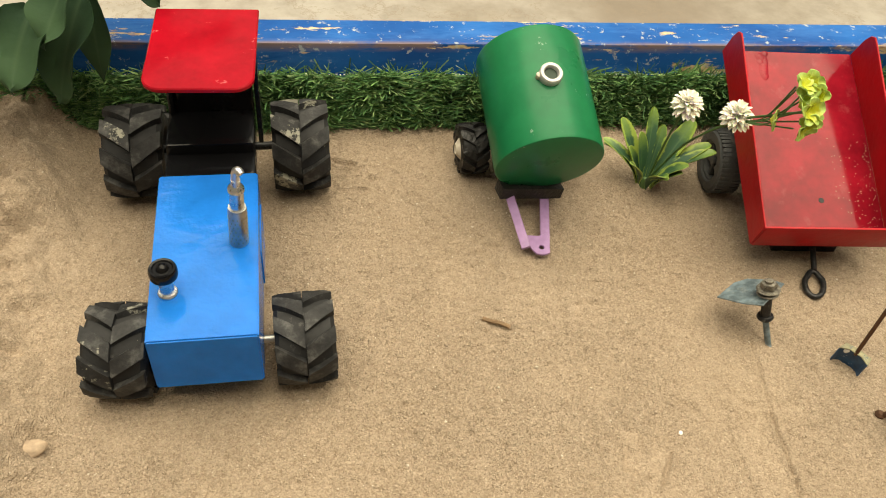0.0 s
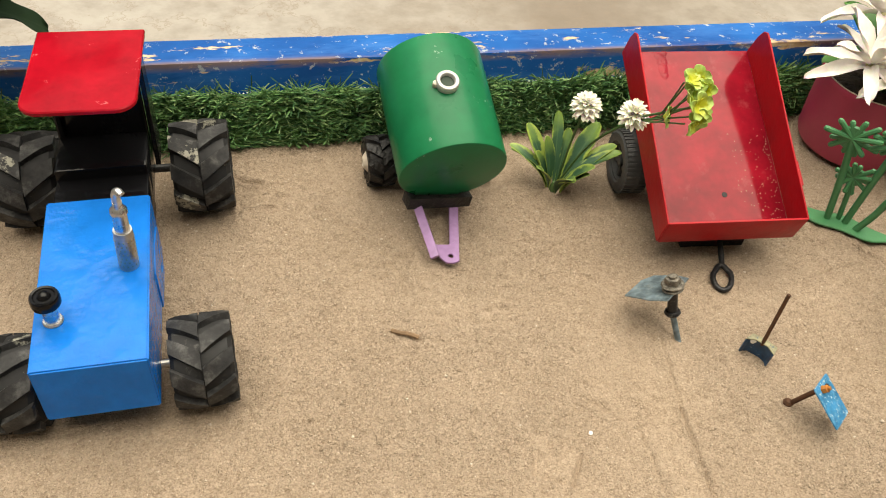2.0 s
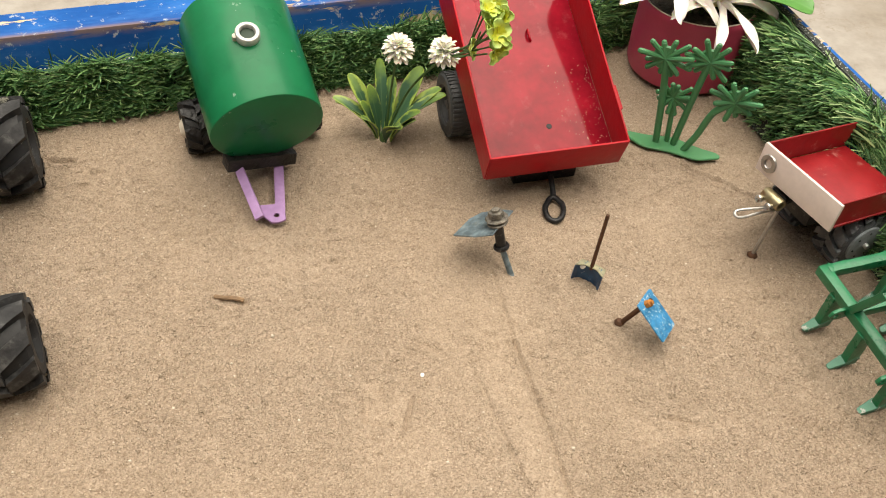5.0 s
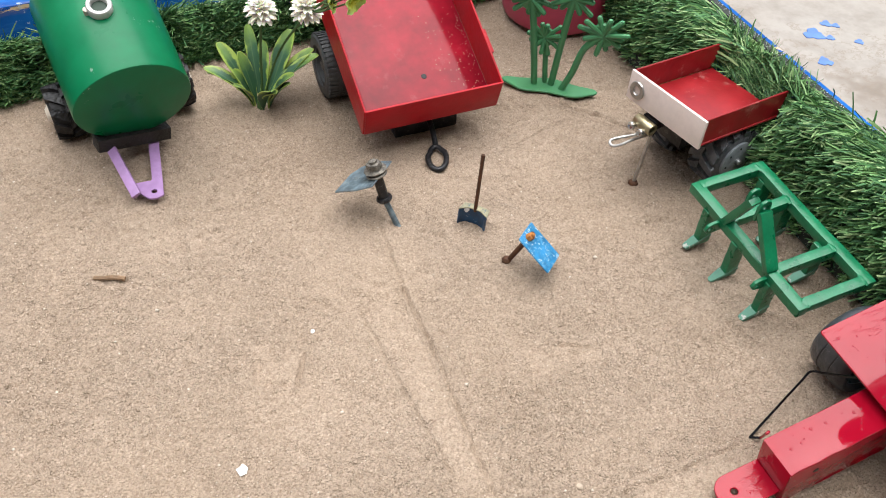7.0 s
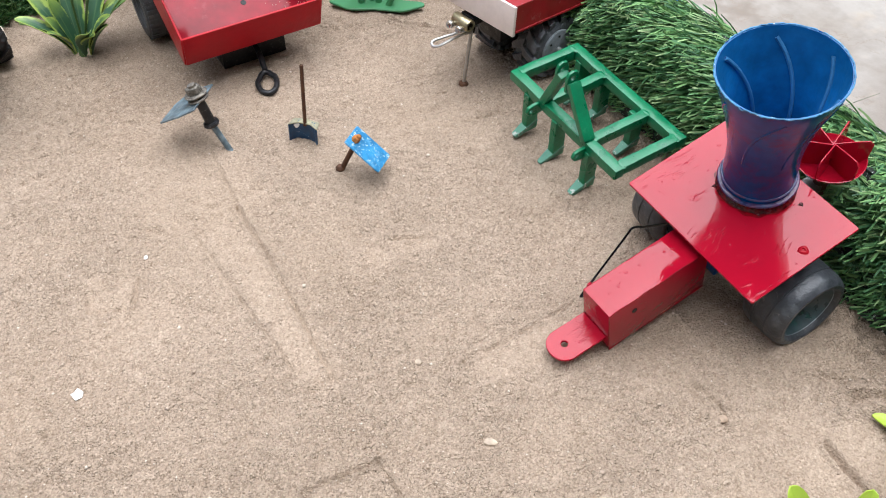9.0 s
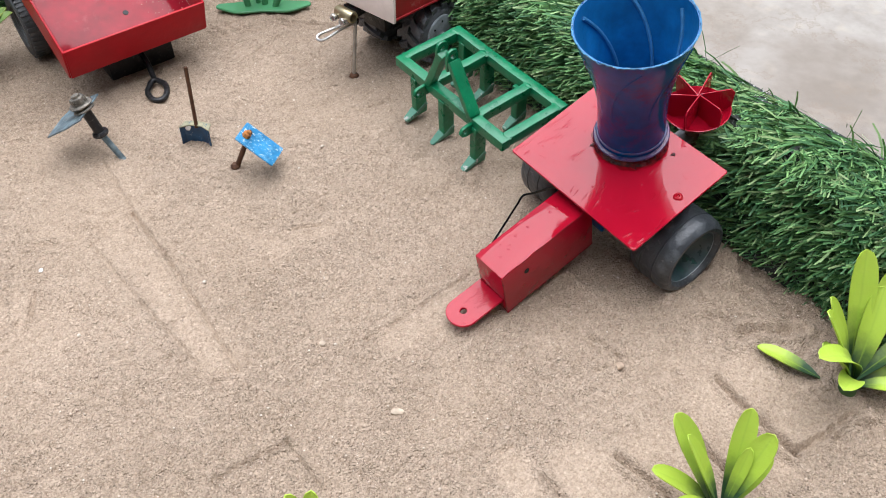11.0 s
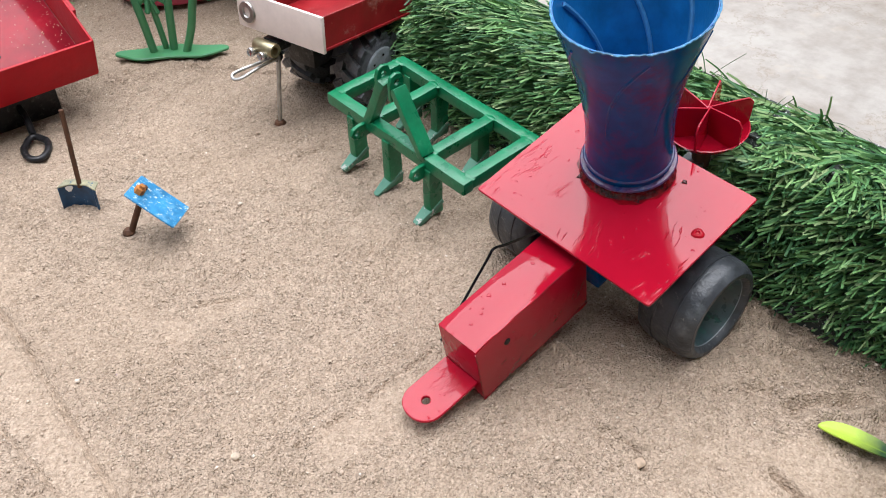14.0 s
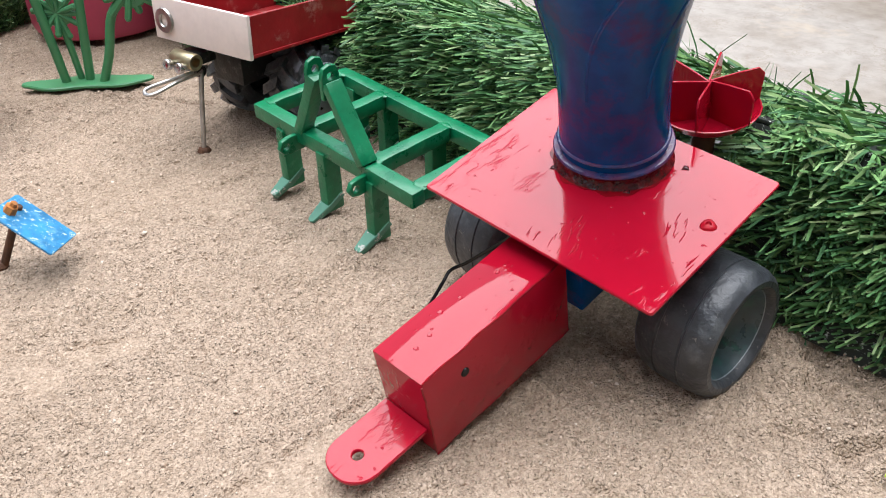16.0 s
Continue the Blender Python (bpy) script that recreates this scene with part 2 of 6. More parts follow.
def rim_material():
    m, nt, b = nodes_of("worn_blue_paint")
    src = nt.nodes.new("ShaderNodeTexCoord").outputs["Object"]
    long = nt.nodes.new("ShaderNodeMapping")
    long.inputs["Scale"].default_value = (0.36, 1.25, 1.7)
    link(nt, src, long.inputs["Vector"])
    n1, n2 = noise_node(nt, 12.0, 5.0, 0.6, src), noise_node(nt, 150.0, 4.0, 0.6, src)
    chip, scrape, pale = noise_node(nt, 25.0, 9.0, 0.72, long.outputs[0]), noise_node(nt, 130.0, 5.0, 0.7, src), noise_node(nt, 26.0, 6.0, 0.7, long.outputs[0])
    out = ramp(nt, n1.outputs["Fac"], [(0.3, (0.004, 0.055, 0.24)), (0.7, (0.008, 0.115, 0.40))]).outputs[0]
    f0 = ramp(nt, pale.outputs["Fac"], [(0.48, (0, 0, 0)), (0.64, (0.5, 0.5, 0.5))]).outputs[0]
    out = mix(nt, f0, out, (0.045, 0.18, 0.50))
    f1 = ramp(nt, chip.outputs["Fac"], [(0.568, (0, 0, 0)), (0.590, (1, 1, 1))]).outputs[0]
    wood = ramp(nt, n2.outputs["Fac"], [(0.25, (0.36, 0.20, 0.09)), (0.42, (0.58, 0.42, 0.25)), (0.7, (0.70, 0.58, 0.43))]).outputs[0]
    out = mix(nt, f1, out, wood)
    sep = nt.nodes.new("ShaderNodeSeparateXYZ")
    link(nt, src, sep.inputs[0])
    lean = nt.nodes.new("ShaderNodeMath")
    lean.operation = "MULTIPLY_ADD"
    link(nt, sep.outputs[0], lean.inputs[0])
    lean.inputs[1].default_value = -0.013
    link(nt, sep.outputs[1], lean.inputs[2])
    off = nt.nodes.new("ShaderNodeMath")
    off.operation = "SUBTRACT"
    link(nt, lean.outputs[0], off.inputs[0])
    off.inputs[1].default_value = 0.5605
    near = nt.nodes.new("ShaderNodeMath")
    near.operation = "ABSOLUTE"
    link(nt, off.outputs[0], near.inputs[0])
    band = ramp(nt, near.outputs[0], [(0.0012, (1, 1, 1)), (0.0042, (0, 0, 0))]).outputs[0]
    upper = ramp(nt, sep.outputs[2], [(0.0645, (0, 0, 0)), (0.068, (1, 1, 1))]).outputs[0]
    worn = ramp(nt, pale.outputs["Fac"], [(0.40, (0, 0, 0)), (0.50, (0.85, 0.85, 0.85))]).outputs[0]
    edge = mix(nt, 1.0, mix(nt, 1.0, band, upper, "MULTIPLY"), worn, "MULTIPLY")
    out = mix(nt, edge, out, (0.26, 0.16, 0.09))
    f2 = ramp(nt, scrape.outputs["Fac"], [(0.605, (0, 0, 0)), (0.65, (0.8, 0.8, 0.8))]).outputs[0]
    out = mix(nt, f2, out, (0.40, 0.44, 0.48))
    link(nt, out, b.inputs["Base Color"])
    b.inputs["Roughness"].default_value = 0.6
    b.inputs["Specular IOR Level"].default_value = 0.12
    add_bump(nt, b, f1, 0.5, -0.0008)
    add_bump(nt, b, n2.outputs["Fac"], 0.3, 0.0006)
    return m


def lug_material(name, level):
    """Black tread rubber; dust differs from lug to lug and some lugs are rubbed down to a cream core."""
    m, nt, b = nodes_of(name)
    info = nt.nodes.new("ShaderNodeObjectInfo")
    shift = nt.nodes.new("ShaderNodeVectorMath")
    shift.operation = "MULTIPLY_ADD"
    link(nt, info.outputs["Random"], shift.inputs[0])
    shift.inputs[1].default_value = (3.1, 1.7, 2.3)
    link(nt, nt.nodes.new("ShaderNodeTexCoord").outputs["Object"], shift.inputs[2])
    src = shift.outputs[0]
    dust, wear, fine = noise_node(nt, 70.0, 5.0, 0.65, src), noise_node(nt, 48.0, 6.0, 0.7, src), noise_node(nt, 420.0, 3.0, 0.6, src)
    out = ramp(nt, dust.outputs["Fac"], [(0.36, (0.011, 0.011, 0.012)), (0.52, (0.024, 0.024, 0.025)), (0.68, (0.085, 0.084, 0.082))]).outputs[0]
    out = mix(nt, 1.0, out, ramp(nt, fine.outputs["Fac"], [(0.3, (0.7, 0.7, 0.7)), (0.7, (1.2, 1.2, 1.2))]).outputs[0], "MULTIPLY")
    pick = nt.nodes.new("ShaderNodeMath")
    pick.operation = "MULTIPLY_ADD"
    link(nt, info.outputs["Random"], pick.inputs[0])
    pick.inputs[1].default_value = 0.30
    link(nt, wear.outputs["Fac"], pick.inputs[2])
    fac = ramp(nt, pick.outputs[0], [(level + 0.08, (0, 0, 0)), (level + 0.12, (0.9, 0.9, 0.9))]).outputs[0]
    out = mix(nt, fac, out, (0.30, 0.29, 0.24))
    link(nt, out, b.inputs["Base Color"])
    b.inputs["Roughness"].default_value = 0.62
    b.inputs["Specular IOR Level"].default_value = 0.35
    add_bump(nt, b, dust.outputs["Fac"], 0.5, 0.0012)
    add_bump(nt, b, fine.outputs["Fac"], 0.4, 0.0005)
    return m


SAND = sand_material()
FLOOR = floor_material()
BLADES = blade_material()
RIM_BLUE = rim_material()
NETTING = surface("turf_backing", (0.03, 0.035, 0.03), 0.9, chip=(0.5, 0.55, 0.5), chip_amount=0.35, chip_scale=500)
WALL = surface("weathered_plaster", (0.30, 0.27, 0.23), 0.85, var=0.15, big=2.0, small=30)
WOOD = surface("plain_wood", (0.30, 0.21, 0.13), 0.8, big=8)
RED = surface("red_enamel", (0.35, 0.004, 0.019), 0.05, var=0.10, big=14, small=60, bump=0.04, dist=0.0005, spec=0.38)
# brushed streaks and thick drips, only in patches
brush_nt = RED.node_tree
brush_src = brush_nt.nodes.new("ShaderNodeTexCoord").outputs["Object"]
brush_map = brush_nt.nodes.new("ShaderNodeMapping")
brush_map.inputs["Rotation"].default_value = (0, 0, radians(28))
brush_map.inputs["Scale"].default_value = (1.0, 3.5, 1.0)
brush_nt.links.new(brush_src, brush_map.inputs["Vector"])
brush = ramp(brush_nt, noise_node(brush_nt, 110.0, 3.0, 0.6, brush_map.outputs[0]).outputs["Fac"], [(0.52, (0, 0, 0)), (0.66, (1, 1, 1))]).outputs[0]
brushed_at = ramp(brush_nt, noise_node(brush_nt, 42.0, 2.0, 0.5, brush_src).outputs["Fac"], [(0.51, (0, 0, 0)), (0.60, (1, 1, 1))]).outputs[0]
add_bump(brush_nt, brush_nt.nodes["Principled BSDF"], mix(brush_nt, 1.0, brush, brushed_at, "MULTIPLY"), 0.35, 0.0006)
speck = ramp(brush_nt, noise_node(brush_nt, 330.0, 2.0, 0.5, brush_src).outputs["Fac"], [(0.70, (0, 0, 0)), (0.76, (1, 1, 1))]).outputs[0]
add_bump(brush_nt, brush_nt.nodes["Principled BSDF"], speck, 0.5, 0.0005)
RED_BED = surface("dull_red_bed", (0.25, 0.007, 0.018), 0.12, var=0.30, big=26, small=150, bump=0.10, dist=0.0005, spec=0.22, dirt=(0.30, 0.05, 0.06), dirt_amount=0.12)
RED_ROOF = surface("red_roof_enamel", (0.34, 0.004, 0.014), 0.22, var=0.22, big=26, small=150, bump=0.28, dist=0.0006, spec=0.15, chip=(0.50, 0.10, 0.11), chip_amount=0.10, chip_scale=75)
RED_WALL = surface("red_panel_paint", (0.40, 0.004, 0.012), 0.36, var=0.18, big=24, small=150, bump=0.35, dist=0.0005, spec=0.2)
RED_DARK = surface("red_cart_paint", (0.28, 0.010, 0.014), 0.38, var=0.22, big=35, small=200, bump=0.3, dist=0.0004, dirt=(0.40, 0.20, 0.17), dirt_amount=0.08)
BLUE = surface("bright_blue_enamel", (0.001, 0.158, 0.60), 0.17, var=0.12, big=34, small=110, bump=0.62, dist=0.0008, spec=0.15)
GREEN = surface("green_enamel", (0.004, 0.155, 0.060), 0.30, var=0.16, big=24, small=90, bump=0.2, dist=0.0005, spec=0.22, chip=(0.22, 0.34, 0.25), chip_amount=0.11, chip_scale=70, coat=0.0)
GREEN_FRAME = surface("green_frame_paint", (0.005, 0.155, 0.062), 0.30, var=0.25, big=60, small=400, bump=0.4, dist=0.0004, dirt=(0.06, 0.25, 0.13), dirt_amount=0.10)
GREEN_WORN = surface("worn_green_point", (0.09, 0.23, 0.16), 0.5, metal=0.3, big=120, chip=(0.42, 0.42, 0.38), chip_amount=0.35, chip_scale=160)
GREEN_TOY = surface("green_toy_plastic", (0.055, 0.215, 0.090), 0.42, var=0.10, big=40, trans=0.15)
BLACK = surface("black_enamel", (0.006, 0.006, 0.007), 0.13, var=0.3, big=30, small=180, bump=0.2, dist=0.0005, spec=0.22)
BLACK_STEEL = surface("black_steel", (0.02, 0.02, 0.022), 0.38, metal=0.4, var=0.4, big=110, bump=0.6, dirt=(0.13, 0.12, 0.11), dirt_amount=0.16)
RUBBER = surface("dusty_rubber", (0.013, 0.013, 0.014), 0.72, var=0.3, big=45, small=350, bump=0.4, dist=0.0005, dirt=(0.13, 0.125, 0.12), dirt_amount=0.05, chip=(0.42, 0.40, 0.33), chip_amount=0.06, chip_scale=55)
RUBBER_LUG = lug_material("worn_lug_rubber", 0.77)
RUBBER_WORN = lug_material("cream_worn_lug", 0.60)
RUBBER_GREY = surface("grey_rubber", (0.060, 0.062, 0.064), 0.55, var=0.3, big=40, small=300, bump=0.4, dist=0.0005, dirt=(0.13, 0.12, 0.10), dirt_amount=0.10)
WOOD_TYRE = surface("carved_black_block", (0.012, 0.011, 0.011), 0.55, var=0.4, big=70, small=300, bump=0.9, dist=0.0012)
CREAM = surface("cream_hub", (0.62, 0.55, 0.45), 0.6, big=60, dirt=(0.3, 0.2, 0.14), dirt_amount=0.12)
LILAC = surface("lilac_paint", (0.36, 0.21, 0.42), 0.5, var=0.15, big=60, small=250, bump=0.3, chip=(0.22, 0.14, 0.18), chip_amount=0.1, chip_scale=120)
STEEL = surface("dull_steel", (0.46, 0.45, 0.43), 0.36, metal=0.9, var=0.25, big=120, dirt=(0.16, 0.12, 0.09), dirt_amount=0.10)
ALLOY = surface("bright_alloy", (0.62, 0.62, 0.62), 0.28, metal=0.95, var=0.15, big=150)
NECK = surface("pale_ring", (0.52, 0.52, 0.50), 0.45, metal=0.2, var=0.15, big=120)
HOLE_SHADE = surface("neck_hole_shade", (0.008, 0.03, 0.014), 0.6)
BRASS = surface("dull_brass", (0.42, 0.36, 0.22), 0.34, metal=0.85, var=0.25, big=200)
STEEL_DARK = surface("tarnished_steel", (0.20, 0.18, 0.15), 0.5, metal=0.5, var=0.6, big=260, bump=0.7, dirt=(0.40, 0.38, 0.33), dirt_amount=0.28)
STEEL_SHEET = surface("blue_grey_sheet", (0.20, 0.27, 0.31), 0.42, metal=0.5, var=0.5, big=110, dirt=(0.36, 0.37, 0.35), dirt_amount=0.25)
RUST = surface("rusty_rod", (0.10, 0.045, 0.022), 0.75, metal=0.3, var=0.4, big=200, bump=0.6)
RUST_ORANGE = surface("orange_rust", (0.42, 0.16, 0.035), 0.8, var=0.4, big=300, bump=0.6)
NAVY = surface("dark_navy_paint", (0.010, 0.055, 0.130), 0.35, var=0.4, big=150, chip=(0.35, 0.40, 0.42), chip_amount=0.15, chip_scale=180)
MOSS = surface("yellowed_top", (0.30, 0.28, 0.17), 0.6, var=0.4, big=220, chip=(0.03, 0.08, 0.13), chip_amount=0.30, chip_scale=190)
SKY_PAINT = surface("chipped_sky_blue", (0.030, 0.23, 0.47), 0.4, var=0.35, big=110, dirt=(0.22, 0.42, 0.55), dirt_amount=0.25, chip=(0.50, 0.58, 0.60), chip_amount=0.38, chip_scale=420)
WHITE_PAINT = surface("white_board_paint", (0.72, 0.62, 0.57), 0.45, var=0.08, big=60, small=300)
HOPPER_BLUE = surface("hand_painted_blue", (0.001, 0.070, 0.25), 0.22, var=0.35, big=17, small=160, bump=0.35, dist=0.0006, dirt=(0.11, 0.003, 0.035), dirt_amount=0.27, spec=0.20)
HOPPER_INSIDE = surface("inner_blue_plastic", (0.010, 0.13, 0.36), 0.36, var=0.35, big=45, small=200, bump=0.3, dist=0.0006)
# paler than the lining: the highlight on the inner flutes as colour
FLUTE_HIGHLIGHT = surface("ridge_highlight_blue", (0.05, 0.20, 0.42), 0.4, var=0.3, big=60)
HUB_GREEN = surface("greenish_worn_hub", (0.045, 0.075, 0.085), 0.30, var=0.35, big=70, small=300, bump=0.4, dirt=(0.02, 0.12, 0.09), dirt_amount=0.22)
DISC_GREY = surface("grey_hub_disc", (0.27, 0.30, 0.32), 0.5, metal=0.3, var=0.25, big=120, dirt=(0.16, 0.14, 0.12), dirt_amount=0.12)
SMEAR = surface("smeared_red_glue", (0.24, 0.004, 0.010), 0.16, var=0.45, big=60, small=260, bump=0.6, dist=0.0006, dirt=(0.03, 0.008, 0.012), dirt_amount=0.35, spec=0.22)
RING_BLUE = surface("smeared_collar_paint", (0.006, 0.045, 0.15), 0.28, var=0.4, big=40, small=220, bump=0.6, dist=0.0008, dirt=(0.20, 0.005, 0.012), dirt_amount=0.62)
RUBBER_SMOOTH = surface("smooth_blue_grey_rubber", (0.042, 0.047, 0.054), 0.36, var=0.4, big=55, small=260, bump=0.6, dist=0.0008, dirt=(0.11, 0.12, 0.125), dirt_amount=0.22, chip=(0.17, 0.165, 0.15), chip_amount=0.22, chip_scale=230)
RUBBER_CART = surface("worn_grey_cart_rubber", (0.085, 0.090, 0.100), 0.42, var=0.45, big=70, small=260, bump=0.7, dist=0.0010, dirt=(0.20, 0.20, 0.20), dirt_amount=0.22)
HOPPER_RIM = surface("frayed_blue_edge", (0.07, 0.24, 0.44), 0.5, var=0.4, big=250, chip=(0.45, 0.56, 0.64), chip_amount=0.25, chip_scale=300)
GLUE = surface("dark_glue", (0.045, 0.004, 0.007), 0.25, var=0.6, big=110, bump=0.8, dist=0.001, dirt=(0.26, 0.005, 0.010), dirt_amount=0.42)
PINK_POT = surface("raspberry_plastic", (0.48, 0.055, 0.115), 0.40, var=0.10, big=20)
SOIL = surface("dark_soil", (0.07, 0.05, 0.035), 0.95, var=0.5, big=120, bump=1.0, dist=0.003)
PETAL = surface("white_petal", (0.86, 0.83, 0.78), 0.5, var=0.12, big=40, trans=0.3, dirt=(0.84, 0.58, 0.63), dirt_amount=0.24)
PETAL_CORE = surface("cream_petal", (0.72, 0.70, 0.40), 0.55, var=0.1, trans=0.2)
IVORY = surface("ivory_flower", (0.86, 0.84, 0.74), 0.6, var=0.08, trans=0.25)
LIME = leaf_material("lime_flower", (0.50, 0.52, 0.030), (0.40, 0.56, 0.16), (0.44, 0.50, 0.08), 0.012, 0.40, 0.95)
STEM = surface("green_stem", (0.06, 0.12, 0.035), 0.55)
PEBBLE = surface("pebble", (0.50, 0.40, 0.30), 0.85, var=0.3, big=100)
PALE_GRAIN = surface("pale_grain", (0.62, 0.55, 0.45), 0.8, var=0.2, big=300)
BROWN_STONE = surface("sandy_clod", (0.42, 0.31, 0.22), 0.9, var=0.25, big=120, bump=0.5)
WHITE_BIT = surface("white_scrap", (0.85, 0.84, 0.82), 0.6, var=0.05)
BLUE_DROP = surface("blue_paint_drop", (0.10, 0.20, 0.50), 0.6, var=0.2)
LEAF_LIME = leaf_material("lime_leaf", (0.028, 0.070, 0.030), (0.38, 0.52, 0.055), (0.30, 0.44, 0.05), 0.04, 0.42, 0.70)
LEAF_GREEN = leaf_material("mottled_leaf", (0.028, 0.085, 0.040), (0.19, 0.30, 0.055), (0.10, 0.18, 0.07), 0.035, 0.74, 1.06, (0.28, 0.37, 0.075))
TWIG = surface("dry_twig", (0.26, 0.165, 0.095), 0.85, var=0.35, big=150, small=500, bump=0.8, dist=0.001)
LEAF_DARK = leaf_material("dark_cloth_leaf", (0.022, 0.052, 0.027), (0.044, 0.088, 0.044), (0.065, 0.110, 0.060), 0.10)
LEAF_DARK.node_tree.nodes["Principled BSDF"].inputs["Roughness"].default_value = 0.75
LEAF_DARK.node_tree.nodes["Principled BSDF"].inputs["Specular IOR Level"].default_value = 0.15
LEAF_LILY = leaf_material("bright_cloth_leaf", (0.055, 0.19, 0.035), (0.080, 0.24, 0.048), (0.12, 0.29, 0.08), 0.08)


# ---- mesh helpers ----
def thing(name, m, label, category, group="", kind=""):
    ob = new(name)
    ob.empty_display_size = 0.01
    ob.matrix_world = m
    return tagged(ob, label, category, group, kind)


def mesh_of(bm, name, smooth=True):
    me = bpy.data.meshes.new(name)
    bm.normal_update()
    bm.to_mesh(me)
    bm.free()
    if smooth:
        me.polygons.foreach_set("use_smooth", [True] * len(me.polygons))
        me.set_sharp_from_angle(angle=radians(38))
    return me


def part(name, bm, material, parent=None, label=""):
    me = mesh_of(bm, name)
    me.materials.append(material)
    ob = new(name, me)
    ob.parent = parent
    if label:
        ob["label"] = label
    return ob


def box(sx, sy, sz, m=Matrix(), bevel=0.0006, bm=None):
    own = bmesh.new()
    bmesh.ops.create_cube(own, size=1.0, matrix=Matrix.Diagonal((sx, sy, sz, 1)))
    if bevel:
        bmesh.ops.bevel(own, geom=own.edges[:], offset=bevel, segments=2, affect="EDGES", profile=0.6)
    own.transform(m)
    return merged(own, bm)


def merged(own, bm):
    if bm is None:
        return own
    me = bpy.data.meshes.new("t")
    own.to_mesh(me)
    own.free()
    bm.from_mesh(me)
    bpy.data.meshes.remove(me)
    return bm


def lathe(profile, m=Matrix(), segs=32, bm=None, closed=False, wobble=0.0):
    """Turns (radius, height) pairs round z."""
    own = bmesh.new()
    rings = []
    for r, h in profile:
        if r < 1e-6:
            rings.append([own.verts.new((0, 0, h))])
        else:
            rings.append([own.verts.new((r * (1 + wobble * math.sin(3 * a + h * 90)) * math.cos(a), r * (1 + wobble * math.sin(3 * a + h * 90)) * math.sin(a), h))
                          for a in (2 * math.pi * k / segs for k in range(segs))])
    pairs = list(zip(rings, rings[1:])) + ([(rings[-1], rings[0])] if closed else [])
    for a, b in pairs:
        for k in range(segs):
            j = (k + 1) % segs
            vs = [a[k % len(a)], a[j % len(a)], b[j % len(b)], b[k % len(b)]]
            vs = [v for i, v in enumerate(vs) if v not in vs[:i]]
            if len(vs) > 2:
                own.faces.new(vs)
    bmesh.ops.recalc_face_normals(own, faces=own.faces[:])
    own.transform(m)
    return merged(own, bm)


def rod(a, b, r, segs=14, bm=None, r2=None):
    """A straight round bar from a to b with softened ends."""
    a, b = Vector(a), Vector(b)
    d = b - a
    q = d.to_track_quat("Z", "Y").to_matrix().to_4x4()
    n, r2 = d.length, r if r2 is None else r2
    e = min(r, r2) * 0.2
    return lathe([(0, 0), (r - e, 0), (r, e), (r2, n - e), (r2 - e, n), (0, n)], Matrix.Translation(a) @ q, segs, bm)


def tube(points, r, segs=10, bm=None, closed=False):
    """A bent wire through the points."""
    own = bmesh.new()
    ps = [Vector(p) for p in points]
    if len(ps) > 2 and not closed:
        fine = []
        for i in range(len(ps) - 1):
            p0, p1, p2, p3 = ps[max(i - 1, 0)], ps[i], ps[i + 1], ps[min(i + 2, len(ps) - 1)]
            for k in range(5):
                u = k / 5
                fine.append(0.5 * ((2 * p1) + (p2 - p0) * u + (2 * p0 - 5 * p1 + 4 * p2 - p3) * u * u + (3 * p1 - p0 - 3 * p2 + p3) * u ** 3))
        ps = fine + [ps[-1]]
    n, rings, side = len(ps), [], None
    for i, p in enumerate(ps):
        t = (ps[(i + 1) % n] - ps[i - 1]) if closed else (ps[min(i + 1, n - 1)] - ps[max(i - 1, 0)])
        t.normalize()
        if side is None:
            side = t.orthogonal().normalized()
        side = (side - t * side.dot(t)).normalized()
        up = t.cross(side)
        rings.append([own.verts.new(p + r * (math.cos(2 * math.pi * k / segs) * side + math.sin(2 * math.pi * k / segs) * up)) for k in range(segs)])
    for i in range(n if closed else n - 1):
        a, b = rings[i], rings[(i + 1) % n]
        for k in range(segs):
            own.faces.new((a[k], a[(k + 1) % segs], b[(k + 1) % segs], b[k]))
    if not closed:
        own.faces.new(rings[0])
        own.faces.new(rings[-1])
    bmesh.ops.recalc_face_normals(own, faces=own.faces[:])
    return merged(own, bm)


def plate(outline, thick, m=Matrix(), bevel=0.0003, bm=None, holes=()):
    """A flat sheet cut to an outline in x, y; its top at z = 0. holes: (x, y, r)."""
    own = bmesh.new()
    loops = [[own.verts.new((x, y, 0)) for x, y in outline]]
    for hx, hy, hr in holes:
        loops.append([own.verts.new((hx + hr * math.cos(2 * math.pi * k / 16), hy + hr * math.sin(2 * math.pi * k / 16), 0)) for k in range(16)])
    edges = [own.edges.new((lp[i], lp[(i + 1) % len(lp)])) for lp in loops for i in range(len(lp))]
    bmesh.ops.triangle_fill(own, use_beauty=True, use_dissolve=not holes, edges=edges)
    for hx, hy, hr in holes:
        gone = [f for f in own.faces if (f.calc_center_median().xy - Vector((hx, hy))).length < hr * 0.9]
        bmesh.ops.delete(own, geom=gone, context="FACES_ONLY")
    top = own.faces[:]
    ext = bmesh.ops.extrude_face_region(own, geom=top)
    bmesh.ops.translate(own, verts=[v for v in ext["geom"] if isinstance(v, bmesh.types.BMVert)], vec=(0, 0, -thick))
    bmesh.ops.recalc_face_normals(own, faces=own.faces[:])
    if bevel:
        sharp = [e for e in own.edges if len(e.link_faces) == 2 and e.calc_face_angle() > 0.6]
        bmesh.ops.bevel(own, geom=sharp, offset=bevel, segments=1, affect="EDGES")
    own.transform(m)
    return merged(own, bm)


